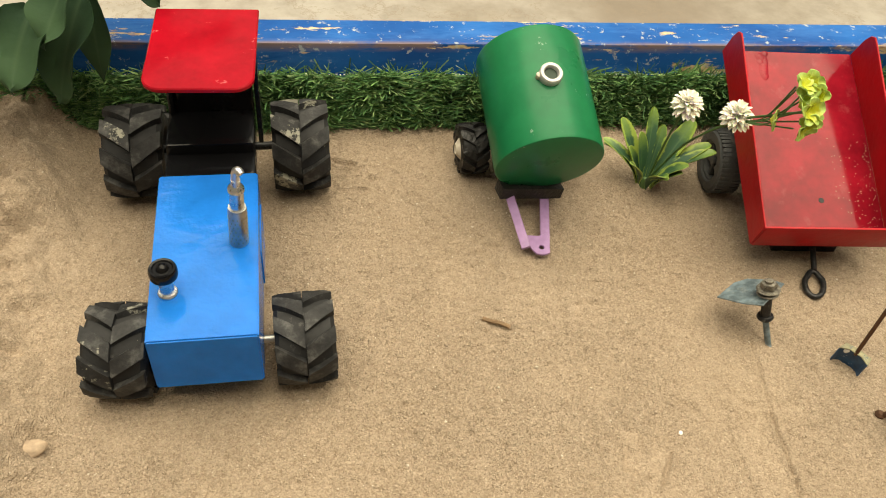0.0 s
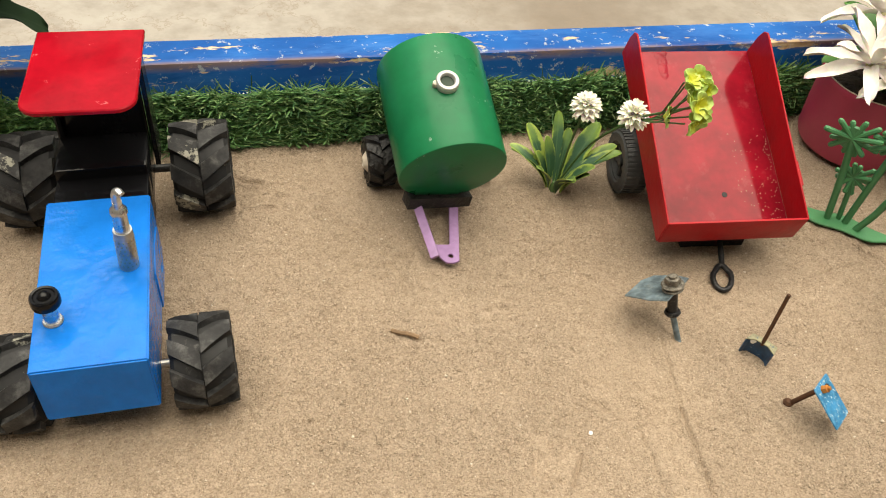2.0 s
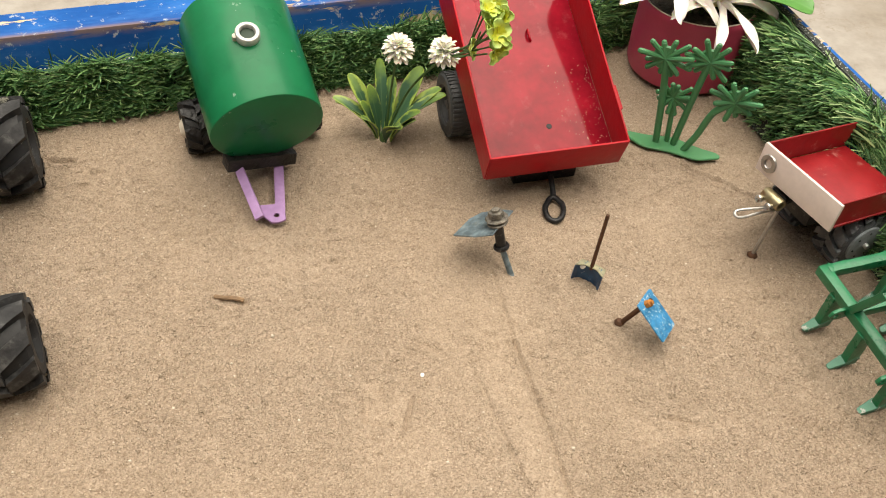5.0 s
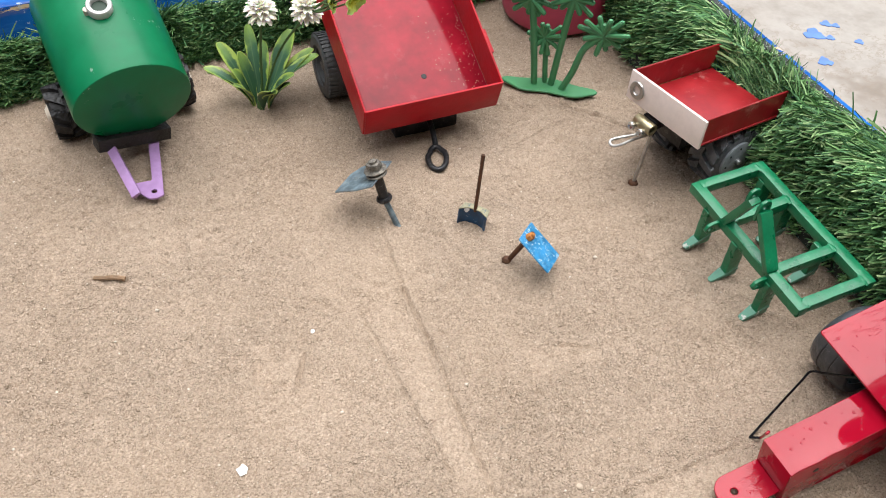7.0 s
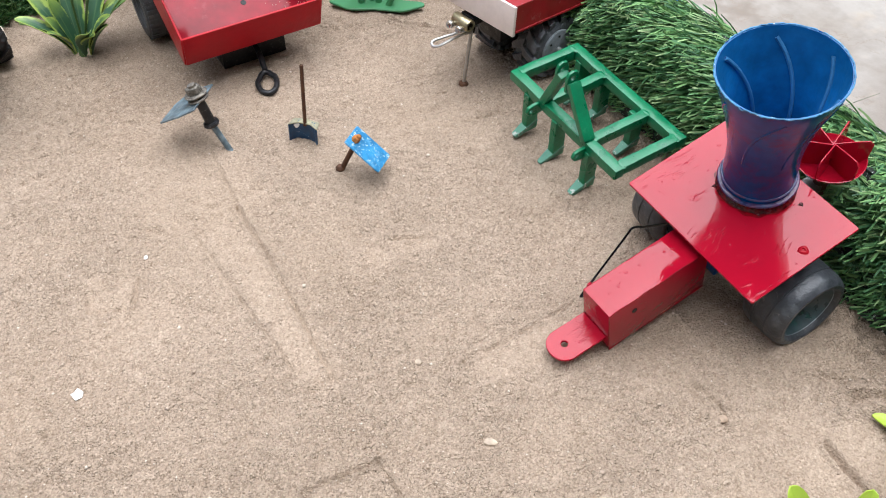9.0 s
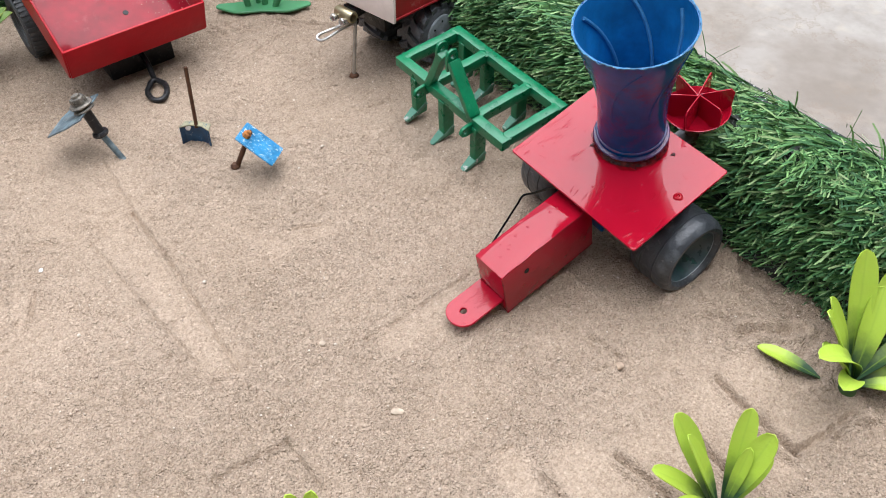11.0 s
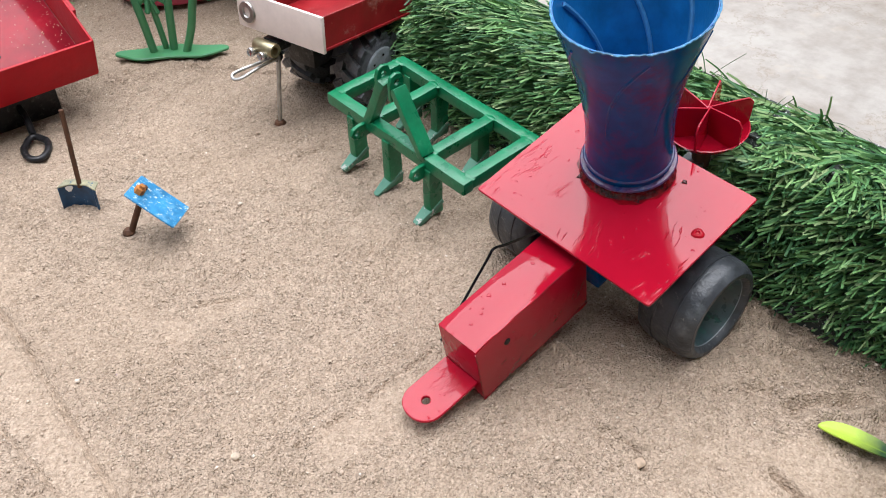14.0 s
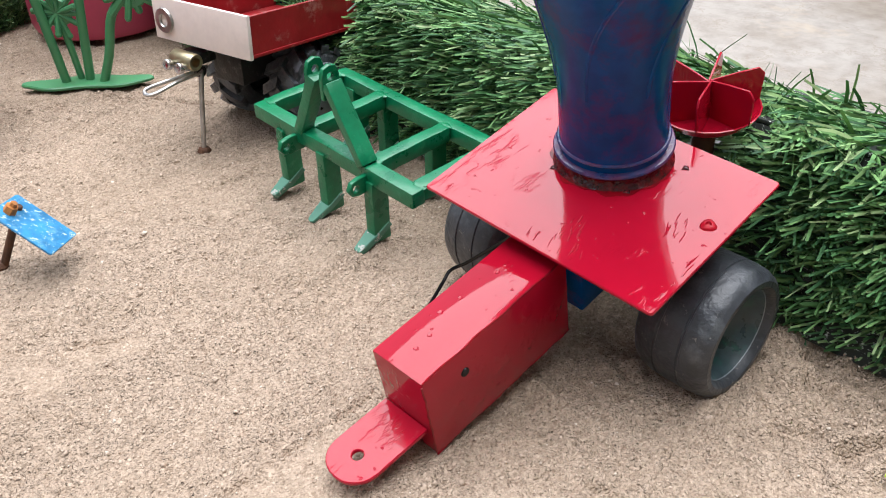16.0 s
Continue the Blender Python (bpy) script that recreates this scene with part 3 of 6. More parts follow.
def rounded(w, h, r, n=6, corners=(1, 1, 1, 1)):
    """A rounded rectangle about the origin, counter-clockwise from the lower right."""
    pts = []
    for (sx, sy, a0), on in zip(((1, -1, -90), (1, 1, 0), (-1, 1, 90), (-1, -1, 180)), corners):
        if not on:
            pts.append((sx * w / 2, sy * h / 2))
            continue
        for k in range(n + 1):
            a = radians(a0 + 90 * k / n)
            pts.append((sx * (w / 2 - r) + r * math.cos(a), sy * (h / 2 - r) + r * math.sin(a)))
    return pts


def leaf(length, width, bend, m=Matrix(), cup=0.25, point=1.0, n=9, thick=0.0005, wave=0.0, bm=None, seed=0, peak=0.75):
    """A leaf along y from the origin, rising with z; bend: degrees by which it droops over its length. UV: across, along."""
    own = bmesh.new()
    uvl = own.loops.layers.uv.new("UVMap")
    rnd = random.Random(seed)
    ph = rnd.uniform(0, 6)
    rows, y, z, coords = [], 0.0, 0.0, {}
    for i in range(n + 1):
        # rows crowd towards the tip, so that it closes round
        u = 1 - (1 - i / n) ** 1.6
        w = width * 0.5 * max(0.12 * (1 - u), (math.sin(math.pi * min(1, u ** peak)) ** (0.8 * point))) if u < 1 else width * 0.02
        a = radians(-bend * u)
        if i:
            y += length * (u - u0) * math.cos(a)
            z += length * (u - u0) * math.sin(a)
        u0 = u
        row = []
        for k in range(5):
            s = (k - 2) / 2
            wz = wave * width * math.sin(ph + u * 9 + s * 2) * abs(s)
            v = own.verts.new((s * w, y - math.sin(a) * (cup * w * s * s), z + math.cos(a) * cup * w * s * s + wz))
            coords[v] = ((s + 1) / 2, u)
            row.append(v)
        rows.append(row)
    faces = []
    for a, b in zip(rows, rows[1:]):
        for k in range(4):
            faces.append(own.faces.new((a[k], a[k + 1], b[k + 1], b[k])))
    for f in faces:
        for lp in f.loops:
            lp[uvl].uv = coords[lp.vert]
    ext = bmesh.ops.extrude_face_region(own, geom=faces)
    bmesh.ops.translate(own, verts=[v for v in ext["geom"] if isinstance(v, bmesh.types.BMVert)], vec=(0, 0, thick))
    bmesh.ops.recalc_face_normals(own, faces=own.faces[:])
    own.transform(m)
    return merged(own, bm)


def aim(base, azimuth, rise, twist=0.0):
    """Places something that grows along y: azimuth in degrees from +y towards -x, rise above the level."""
    return pose(base[0], base[1], base[2], rise, 0, azimuth) @ pose(0, 0, 0, 0, twist, 0)


def value_noise(xs, ys, cell, seed):
    """Smooth random heights from -1 to 1 on a grid of cell metres."""
    rng = np.random.default_rng(seed)
    x0, y0 = xs.min(), ys.min()
    table = rng.uniform(-1, 1, (int((ys.max() - y0) / cell) + 3, int((xs.max() - x0) / cell) + 3))
    fx, fy = (xs - x0) / cell, (ys - y0) / cell
    ix, iy = fx.astype(int), fy.astype(int)
    ux, uy = fx - ix, fy - iy
    ux, uy = ux * ux * (3 - 2 * ux), uy * uy * (3 - 2 * uy)
    a, b = table[iy, ix] * (1 - ux) + table[iy, ix + 1] * ux, table[iy + 1, ix] * (1 - ux) + table[iy + 1, ix + 1] * ux
    return a * (1 - uy) + b * uy


# ---- ground, sandbox and turf ----
FLOOR_Z = -0.80
RIM_Z = 0.071
# The tray's inner corners: the right board leans inwards towards the near end.
RIGHT_TOP, RIGHT_LOW = Vector((0.588, 0.572, 0)), Vector((0.541, -0.40, 0))


def right_x(y):
    return RIGHT_LOW.x + (RIGHT_TOP.x - RIGHT_LOW.x) * (y - RIGHT_LOW.y) / (RIGHT_TOP.y - RIGHT_LOW.y)


def back_y(x):
    return 0.5605 + 0.013 * x


# an unseen plain wall, added behind the viewer to block the sky there
wall = part("unseen_wall_south", box(9.8, 0.2, 3.6, pose(0.6, -1.2, FLOOR_Z + 1.8), 0.01), WALL)
tagged(wall, "plain plaster wall, unseen, added to block low sky", "wall", kind="structure")
# unseen plain walls, added well beyond view, darken the low sky in reflections
for nm, sx, sy, x, y in (("unseen_wall_north", 10.4, 0.2, 0.5, 5.3), ("unseen_wall_east", 0.2, 6.3, 5.6, 2.05), ("unseen_wall_west", 0.2, 6.3, -4.4, 2.05)):
    wall = part(nm, box(sx, sy, 4.0, pose(x, y, FLOOR_Z + 2.0), 0.01), WALL)
    tagged(wall, "plain plaster wall, unseen, added to block low sky", "wall", kind="structure")
ground = part("ground", plate(rounded(400, 400, 5), 0.1, pose(0, 0, FLOOR_Z), 0), FLOOR)
tagged(ground, "pale worn concrete floor with cracks and stains", "ground", kind="structure")


def near_line(xs, ys, x0, y0, x1, y1):
    dx, dy = x1 - x0, y1 - y0
    u = np.clip(((xs - x0) * dx + (ys - y0) * dy) / (dx * dx + dy * dy), 0, 1)
    return np.hypot(xs - x0 - u * dx, ys - y0 - u * dy)


def sand_pressed(xs, ys):
    """1 where the sand was pressed smooth by tools, wheels and the tank, 0 where it lies loose."""
    mask = np.clip(0.6 * value_noise(xs, ys, 0.085, 15) - 0.05, 0, 0.4) + np.clip(0.5 * value_noise(xs, ys, 0.030, 19) - 0.12, 0, 0.2)
    for x0, y0, x1, y1, wide in ((0.270, 0.285, 0.268, 0.120, 0.010), (0.191, 0.244, 0.184, 0.224, 0.006), (0.200, 0.223, 0.206, 0.236, 0.006), (0.337, 0.180, 0.334, 0.170, 0.006), (0.352, 0.176, 0.366, 0.169, 0.006), (0.352, 0.073, 0.405, 0.062, 0.011)):
        d = near_line(xs, ys, x0, y0, x1, y1) + 0.0022 * value_noise(xs, ys, 0.010, 16)
        mask = np.maximum(mask, 0.55 * np.clip(1.8 - 1.2 * d / wide, 0, 1))
    for x0, y0, x1, y1, wide in ((0.438, -0.061, 0.436, -0.101, 0.012), (0.466, -0.066, 0.466, -0.103, 0.013), (0.482, -0.091, 0.482, -0.107, 0.010), (0.403, -0.063, 0.402, -0.086, 0.013), (0.342, -0.021, 0.338, -0.041, 0.007), (0.366, -0.046, 0.366, -0.076, 0.013), (0.212, 0.499, 0.213, 0.501, 0.021)):
        d = near_line(xs, ys, x0, y0, x1, y1) + 0.0030 * value_noise(xs, ys, 0.012, 20)
        mask = np.maximum(mask, 0.85 * np.clip(1.8 - 1.2 * d / wide, 0, 1))
    return np.clip(mask, 0, 1)


def sand_height(xs, ys):
    press = sand_pressed(xs, ys)
    rough = 0.0007 * value_noise(xs, ys, 0.014, 4) + 0.00065 * value_noise(xs, ys, 0.005, 5) + 0.00078 * value_noise(xs, ys, 0.0026, 6) + 0.00042 * value_noise(xs, ys, 0.00125, 12)
    rough = rough * (1.1 - 0.62 * press) - 0.0006 * press
    # scattered clods and pecked patches
    clod = np.clip(value_noise(xs, ys, 0.055, 41) + 0.05, 0, 1) * np.clip(value_noise(xs, ys, 0.0065, 42) - 0.1, 0, 1)
    h = 0.0011 * value_noise(xs, ys, 0.045, 3) + rough + 0.0042 * clod - 0.0020 * np.clip(value_noise(xs, ys, 0.060, 43), 0, 1) * np.clip(value_noise(xs, ys, 0.0075, 44) - 0.25, 0, 1)
    # heaped, lumpy sand along the near left side
    rise = np.clip((-0.143 - 0.10 * (ys - 0.3) - xs) / 0.05, 0, 1)
    rise = rise * rise * (3 - 2 * rise)
    h = h + rise * (0.022 + 0.014 * value_noise(xs, ys, 0.06, 7) + 0.011 * value_noise(xs, ys, 0.022, 8) + 0.0042 * value_noise(xs, ys, 0.008, 13) + 0.0016 * value_noise(xs, ys, 0.004, 14))
    # a low bank against the turf
    h = h + 0.004 * np.clip(1 - np.abs(ys - 0.56) / 0.05, 0, 1)
    # slight rises under the toy palms and the flowering plant
    h = h + 0.0065 * np.exp(-(((xs - 0.478) / 0.055) ** 2 + ((ys - 0.412) / 0.045) ** 2)) + 0.005 * np.exp(-(((xs - 0.256) / 0.035) ** 2 + ((ys - 0.470) / 0.030) ** 2))
    h = h + 0.010 * np.exp(-(((xs - 0.545) / 0.060) ** 2 + ((ys - 0.515) / 0.060) ** 2))
    # the broken, caked patch in the near right corner
    cake = np.clip((xs - 0.425) / 0.02, 0, 1) * np.clip((-0.03 - ys) / 0.02, 0, 1)
    h = h + cake * (0.003 + 0.0012 * value_noise(xs, ys, 0.022, 9))
    # crumbled sand between the slabs and the turf
    crumb = np.clip((xs - 0.470) / 0.02, 0, 1) * np.clip((0.010 - ys) / 0.03, 0, 1) * np.clip((ys + 0.078) / 0.012, 0, 1)
    h = h + crumb * (0.003 + 0.0035 * value_noise(xs, ys, 0.018, 17) + 0.0022 * value_noise(xs, ys, 0.007, 18))

    def groove(x0, y0, x1, y1, depth, wide, lip=0.45):
        nonlocal h
        depth, wide = depth * 1.3, wide * 0.82
        d = near_line(xs, ys, x0, y0, x1, y1) + 0.0004 * value_noise(xs, ys, 0.004, 11)
        h = h - depth * np.exp(-(d / wide) ** 2) + lip * depth * np.exp(-((d - 2.4 * wide) / wide) ** 2)

    # lines drawn by the share and the drawbar
    for g in ((0.292, 0.318, 0.284, 0.258, 0.0012, 0.0011), (0.284, 0.258, 0.282, 0.212, 0.0022, 0.0012), (0.282, 0.212, 0.272, 0.112, 0.0019, 0.0012),
              (0.252, 0.250, 0.254, 0.188, 0.0012, 0.0011), (0.254, 0.188, 0.257, 0.130, 0.0017, 0.0011), (0.336, 0.084, 0.374, 0.082, 0.0013, 0.0011), (0.374, 0.082, 0.413, 0.082, 0.0016, 0.0011)):
        groove(*g)
    # nicks and scuffs on the open sand
    for g in ((0.349, 0.182, 0.368, 0.173, 0.0018, 0.0013), (0.110, 0.339, 0.128, 0.331, 0.0014, 0.0026), (0.211, 0.234, 0.201, 0.215, 0.0018, 0.0013), (0.201, 0.215, 0.180, 0.225, 0.0012, 0.0018), (0.186, 0.240, 0.180, 0.225, 0.0012, 0.0018),
              (0.455, 0.249, 0.477, 0.245, 0.0016, 0.0012), (0.010, 0.505, 0.028, 0.498, 0.0030, 0.0022), (0.228, 0.270, 0.236, 0.262, 0.0014, 0.0030), (0.118, 0.400, 0.128, 0.380, 0.0018, 0.0030), (0.318, 0.298, 0.326, 0.290, 0.0012, 0.0030)):
        groove(*g)
    # cracks by the palms, and the corner and hollow near the drawbar
    for g in ((0.419, 0.357, 0.461, 0.365, 0.0012, 0.0011), (0.473, 0.381, 0.492, 0.362, 0.0022, 0.0016), (0.492, 0.362, 0.514, 0.337, 0.0018, 0.0016), (0.229, 0.063, 0.267, 0.058, 0.0020, 0.0010), (0.267, 0.058, 0.266, 0.028, 0.0020, 0.0010),
              (0.428, 0.002, 0.430, -0.013, 0.0020, 0.0014), (0.430, -0.013, 0.424, -0.021, 0.0020, 0.0014)):
        groove(*g)
    # the split, caked slabs in the near right corner
    for g in ((0.338, -0.013, 0.351, -0.016, 0.0014, 0.0011), (0.349, -0.037, 0.349, -0.057, 0.0020, 0.0012), (0.384, -0.053, 0.386, -0.083, 0.0032, 0.0018), (0.455, -0.059, 0.447, -0.109, 0.0040, 0.0019), (0.421, -0.067, 0.417, -0.094, 0.0036, 0.0017),
              (0.479, -0.080, 0.474, -0.097, 0.0018, 0.0010), (0.486, -0.094, 0.484, -0.110, 0.0030, 0.0010), (0.448, -0.109, 0.473, -0.113, 0.0026, 0.0014), (0.473, -0.113, 0.490, -0.115, 0.0026, 0.0014), (0.488, -0.050, 0.513, -0.068, 0.0030, 0.0030)):
        groove(*g)
    # the hollow round the brown stone
    pit = np.hypot(xs + 0.154, ys - 0.257)
    h = h - 0.004 * np.exp(-(pit / 0.010) ** 2) + 0.0022 * np.exp(-((pit - 0.014) / 0.005) ** 2)
    # the ring left beside the tank
    ring = np.hypot(xs - 0.212, ys - 0.500)
    h = h - 0.0026 * np.exp(-(ring / 0.022) ** 2) + 0.0024 * np.exp(-((ring - 0.027) / 0.006) ** 2)
    return h


def build_sand():
    # finer where the camera passes
    xs1 = np.concatenate([np.arange(-0.42, -0.24, 0.0025), np.arange(-0.24, 0.6065, 0.00122)])
    ys1 = np.concatenate([np.arange(-0.40, -0.16, 0.003), np.arange(-0.16, 0.5725, 0.00122)])
    gx, gy = np.meshgrid(xs1, ys1)
    z = sand_height(gx, gy)
    ny, nx = gx.shape
    me = bpy.data.meshes.new("sand")
    idx = np.arange(nx * ny).reshape(ny, nx)
    quads = np.stack([idx[:-1, :-1], idx[:-1, 1:], idx[1:, 1:], idx[1:, :-1]], -1).reshape(-1, 4)
    me.vertices.add(nx * ny)
    me.vertices.foreach_set("co", np.stack([gx, gy, z], -1).ravel())
    me.loops.add(quads.size)
    me.loops.foreach_set("vertex_index", quads.ravel())
    me.polygons.add(len(quads))
    me.polygons.foreach_set("loop_start", np.arange(0, quads.size, 4))
    me.polygons.foreach_set("use_smooth", np.ones(len(quads), dtype=bool))
    me.update(calc_edges=True)
    me.attributes.new("pressed", "FLOAT", "POINT").data.foreach_set("value", sand_pressed(gx, gy).ravel().astype(np.float32))
    me.materials.append(SAND)
    return tagged(new("sand", me), "dry tan sand filling the tray, scored with marks", "sand", kind="structure")


build_sand()

sandbox = thing("sandbox", pose(0, 0, 0), "wooden sandbox tray with worn blue painted boards", "sandbox")


def board(name, a, b, wide, low, high, parent):
    """A board whose inner face runs from a to b; it reaches wide to the left of that way."""
    a, b = Vector((a[0], a[1], 0)), Vector((b[0], b[1], 0))
    d = (b - a)
    q = Matrix.Translation(a) @ Matrix.Rotation(math.atan2(d.y, d.x), 4, "Z")
    return part(name, box(d.length, wide, high - low, q @ pose(d.length / 2, wide / 2, (high + low) / 2), 0.0022), RIM_BLUE, parent)


board("back_board", (0.66, back_y(0.66)), (-0.46, back_y(-0.46)), -0.0345, -0.06, RIM_Z, sandbox)
board("side_board", (right_x(0.558), 0.558), (right_x(-0.43), -0.43), 0.0300, -0.06, RIM_Z - 0.002, sandbox)
board("side_board", (-0.43, 0.553), (-0.43, -0.43), -0.030, -0.06, RIM_Z - 0.002, sandbox)
board("front_board", (-0.40, -0.41), (0.535, -0.41), -0.030, -0.06, 0.045, sandbox)
part("base_board", box(1.10, 1.02, 0.018, pose(0.09, 0.08, -0.05), 0.001), WOOD, sandbox)

table = thing("table", pose(0.09, 0.08, FLOOR_Z), "plain wooden table under the sandbox", "table")
part("tabletop", box(1.00, 0.90, 0.03, pose(0, 0, 0.724), 0.003), WOOD, table)
for sx in (-1, 1):
    for sy in (-1, 1):
        part("leg", box(0.05, 0.05, 0.71, pose(sx * 0.44, sy * 0.39, 0.355), 0.003), WOOD, table)


def turf(name, count, spot, length, along, seed, spread, fine):
    """Plastic grass: blades of three bent segments. spot(u, v) gives a root, the outward normal and the lie of the pile."""
    rng = np.random.default_rng(seed)
    verts, faces, tufts = [], [], {}
    for _ in range(count):
        root, out, lie = spot(rng.random(), rng.random())
        cell = (int(root[0] / 0.011), int(root[1] / 0.011), int(root[2] / 0.016))
        lean = tufts.setdefault(cell, (rng.normal(0, spread), rng.uniform(0.35, 1.0)))
        d = Vector(out) * rng.uniform(0.25, 0.9) + Vector(lie) * lean[1] * rng.uniform(0.6, 1.2) + Vector(along) * (lean[0] + rng.normal(0, 0.26 + 0.2 * spread)) + Vector(rng.normal(0, 0.18, 3).tolist())
        d.normalize()
        side = d.cross(Vector(out) + Vector((0, 0, 0.3)) + Vector(rng.normal(0, 0.40, 3).tolist()))
        if side.length < 0.05:
            continue
        side.normalize()
        ln, w = length * rng.uniform(0.6, 1.25) * (0.55 + 0.45 * min(1.0, root[2] / 0.04)), fine * rng.uniform(0.00040, 0.00074)
        b0, d0 = len(verts), d.copy()
        curl = Vector(lie) * rng.uniform(0.0, 0.5) + Vector((0, 0, -rng.uniform(0.0, 0.40)))
        for short in (1.0, 0.6, 0.35):
            p, d = Vector(root), d0.copy()
            del verts[b0:]
            for k in range(4):
                wk = w * (0.8, 1, 0.95, 0.72)[k]
                verts += [p - side * wk, p + side * wk]
                if k < 3:
                    p = p + d * (ln * short / 3)
                    d = (d + curl * 0.45).normalized()
            # the cart and the spinner press the pile down
            under_cart = 0.247 < p.y < 0.334 and p.x < 0.571 and p.z > 0.048
            under_spinner = (p.x - 0.5413) ** 2 + (p.y - 0.0400) ** 2 < 0.0215 ** 2 and p.z > 0.066
            if not (under_cart or under_spinner):
                break
        else:
            # pressed sideways behind the cart's bed, and flat below it
            squeeze = 0.8 if root[0] > 0.5665 else 0.25
            p, d, side = Vector(root), Vector((0.20, rng.normal(0, 0.9), 0.6)).normalized(), Vector((1, rng.normal(0, 0.3), rng.normal(0, 0.4))).normalized()
            del verts[b0:]
            for k in range(4):
                wk = w * (0.8, 1, 0.95, 0.72)[k]
                verts += [p - side * wk, p + side * wk]
                p = p + d * (ln * squeeze / 3)
                d = (d + Vector((-0.05, 0, -0.22))).normalized()
        faces += [(b0 + 2 * k, b0 + 2 * k + 1, b0 + 2 * k + 3, b0 + 2 * k + 2) for k in range(3)]
    me = bpy.data.meshes.new(name)
    me.from_pydata([tuple(v) for v in verts], [], faces)
    me.materials.append(BLADES)
    me.polygons.foreach_set("use_smooth", [True] * len(me.polygons))
    return me


def back_spot(u, v):
    x = -0.235 + u * 0.815
    y0 = back_y(x)
    k = v
    return (x, y0 - 0.017 + 0.014 * k, 0.002 + 0.040 * k), (0, -0.40, 0.75), (0.05, -0.22, 0.05)


def right_spot(u, v):
    y = -0.34 + u * 0.885
    x0 = right_x(y)
    e = v * (0.1035 - 0.0165 * min(1.0, max(0.0, (y - 0.17) / 0.10)))
    if e < 0.066:
        return (x0 - 0.014 + 0.011 * e / 0.066, y, 0.002 + e), (-0.70, 0.05, 0.62), (-0.50, 0.36, -0.10)
    if e > 0.096 and y < 0.22:  # the outer rows stand up and hang over the edge
        return (x0 - 0.003 + (e - 0.066) * 0.85, y, RIM_Z), (-0.22, 0.08, 0.42), (-0.55, 0.40, -0.08)
    return (x0 - 0.003 + (e - 0.066) * 0.85, y, RIM_Z), (-0.55, 0.05, 0.34), (-0.70, 0.36, -0.05)


for nm, spot, count, seed, lab in (("artificial_grass", back_spot, 46000, 21, "green plastic turf strip standing against the blue back board"),
                                   ("artificial_grass", right_spot, 46000, 22, "green plastic turf draped over the side board")):
    strip = tagged(new(nm, turf(nm, count, spot, 0.0200 if spot is back_spot else 0.0215, (1, 0, 0) if spot is back_spot else (0, 1, 0), seed, 0.95 if spot is back_spot else 0.52, 0.85 if spot is back_spot else 1.0)), lab, "artificial grass", kind="stuff")
    if spot is back_spot:
        back = box(0.815, 0.003, 0.040, pose(0.172, back_y(0.172) - 0.0085, 0.020, -19, 0, 0.745), 0.0005)
        part("backing", back, NETTING, strip, "dark woven backing")
        stitch = bmesh.new()
        for k in range(270):
            x = -0.20 + 0.003 * k
            box(0.0012, 0.0009, 0.0007, pose(x, back_y(x) - 0.0022, 0.0436 + 0.0004 * math.sin(k * 1.7)), 0, stitch)
        part("stitching", stitch, WHITE_BIT, strip, "white stitches along the edge")
    else:
        d = RIGHT_TOP - RIGHT_LOW
        ang = math.degrees(math.atan2(d.y, d.x)) - 90
        mid = (right_x(0.10), 0.10)
        q = pose(mid[0], mid[1], 0, 0, 0, ang)
        bm = bmesh.new()
        # crushed low where the cart leans on it
        for a, b, h in ((-0.4425, 0.132, 0.070), (0.132, 0.250, 0.036), (0.250, 0.4425, 0.070)):
            box(0.004, b - a, h, q @ pose(-0.0190 + 0.121 * h, (a + b) / 2, h / 2, 0, 14), 0.0005, bm)
        for a, b, w in ((-0.4425, 0.132, 0.020), (0.132, 0.250, 0.008), (0.250, 0.4425, 0.020)):
            box(w, b - a, 0.0016, q @ pose(0.0160 - w / 2, (a + b) / 2, RIM_Z - 0.0005), 0.0005, bm)
        part("backing", bm, NETTING, strip, "dark woven backing")
        # the bare edge of the backing lies on the board, with pale knots
        edge, knots = bmesh.new(), bmesh.new()
        for a, b, w in ((-0.4425, 0.090, 0.0290), (0.090, 0.4425, 0.0215)):
            box(w - 0.0150, b - a, 0.0012, q @ pose((w + 0.0150) / 2, (a + b) / 2, RIM_Z + 0.0006), 0.0003, edge)
            for k in range(int((b - a) / 0.0030)):
                for j in range(int((w - 0.0160) / 0.0028)):
                    if (7 * k + 11 * j) % 5 < 3:
                        box(0.0006, 0.0009, 0.0005, q @ pose(w - 0.0012 - 0.0028 * j - 0.0011 * (k % 3), a + 0.0015 + 0.0030 * k, RIM_Z + 0.0014, 0, 0, 40 * j + 23 * k), 0, knots)
        net = part("net_edge", edge, NETTING, strip, "dark net edge of the turf")
        part("knots", knots, NECK, net, "small pale knots of the net")


# ---- wheels ----
def tractor_tyre(r, w, lugs, m=Matrix()):
    """A carcass with chevron lugs; its axle along x."""
    turn = m @ pose(0, 0, 0, 0, 90, 0)
    h = w / 2
    c = r * 0.865
    bm = lathe([(r * 0.46, -h * 0.86), (r * 0.52, -h), (c * 0.86, -h), (c * 0.97, -h * 0.86), (c, -h * 0.5), (c, h * 0.5), (c * 0.97, h * 0.86), (c * 0.86, h), (r * 0.52, h), (r * 0.46, h * 0.86)],
               turn, 40, closed=True)
    return bm


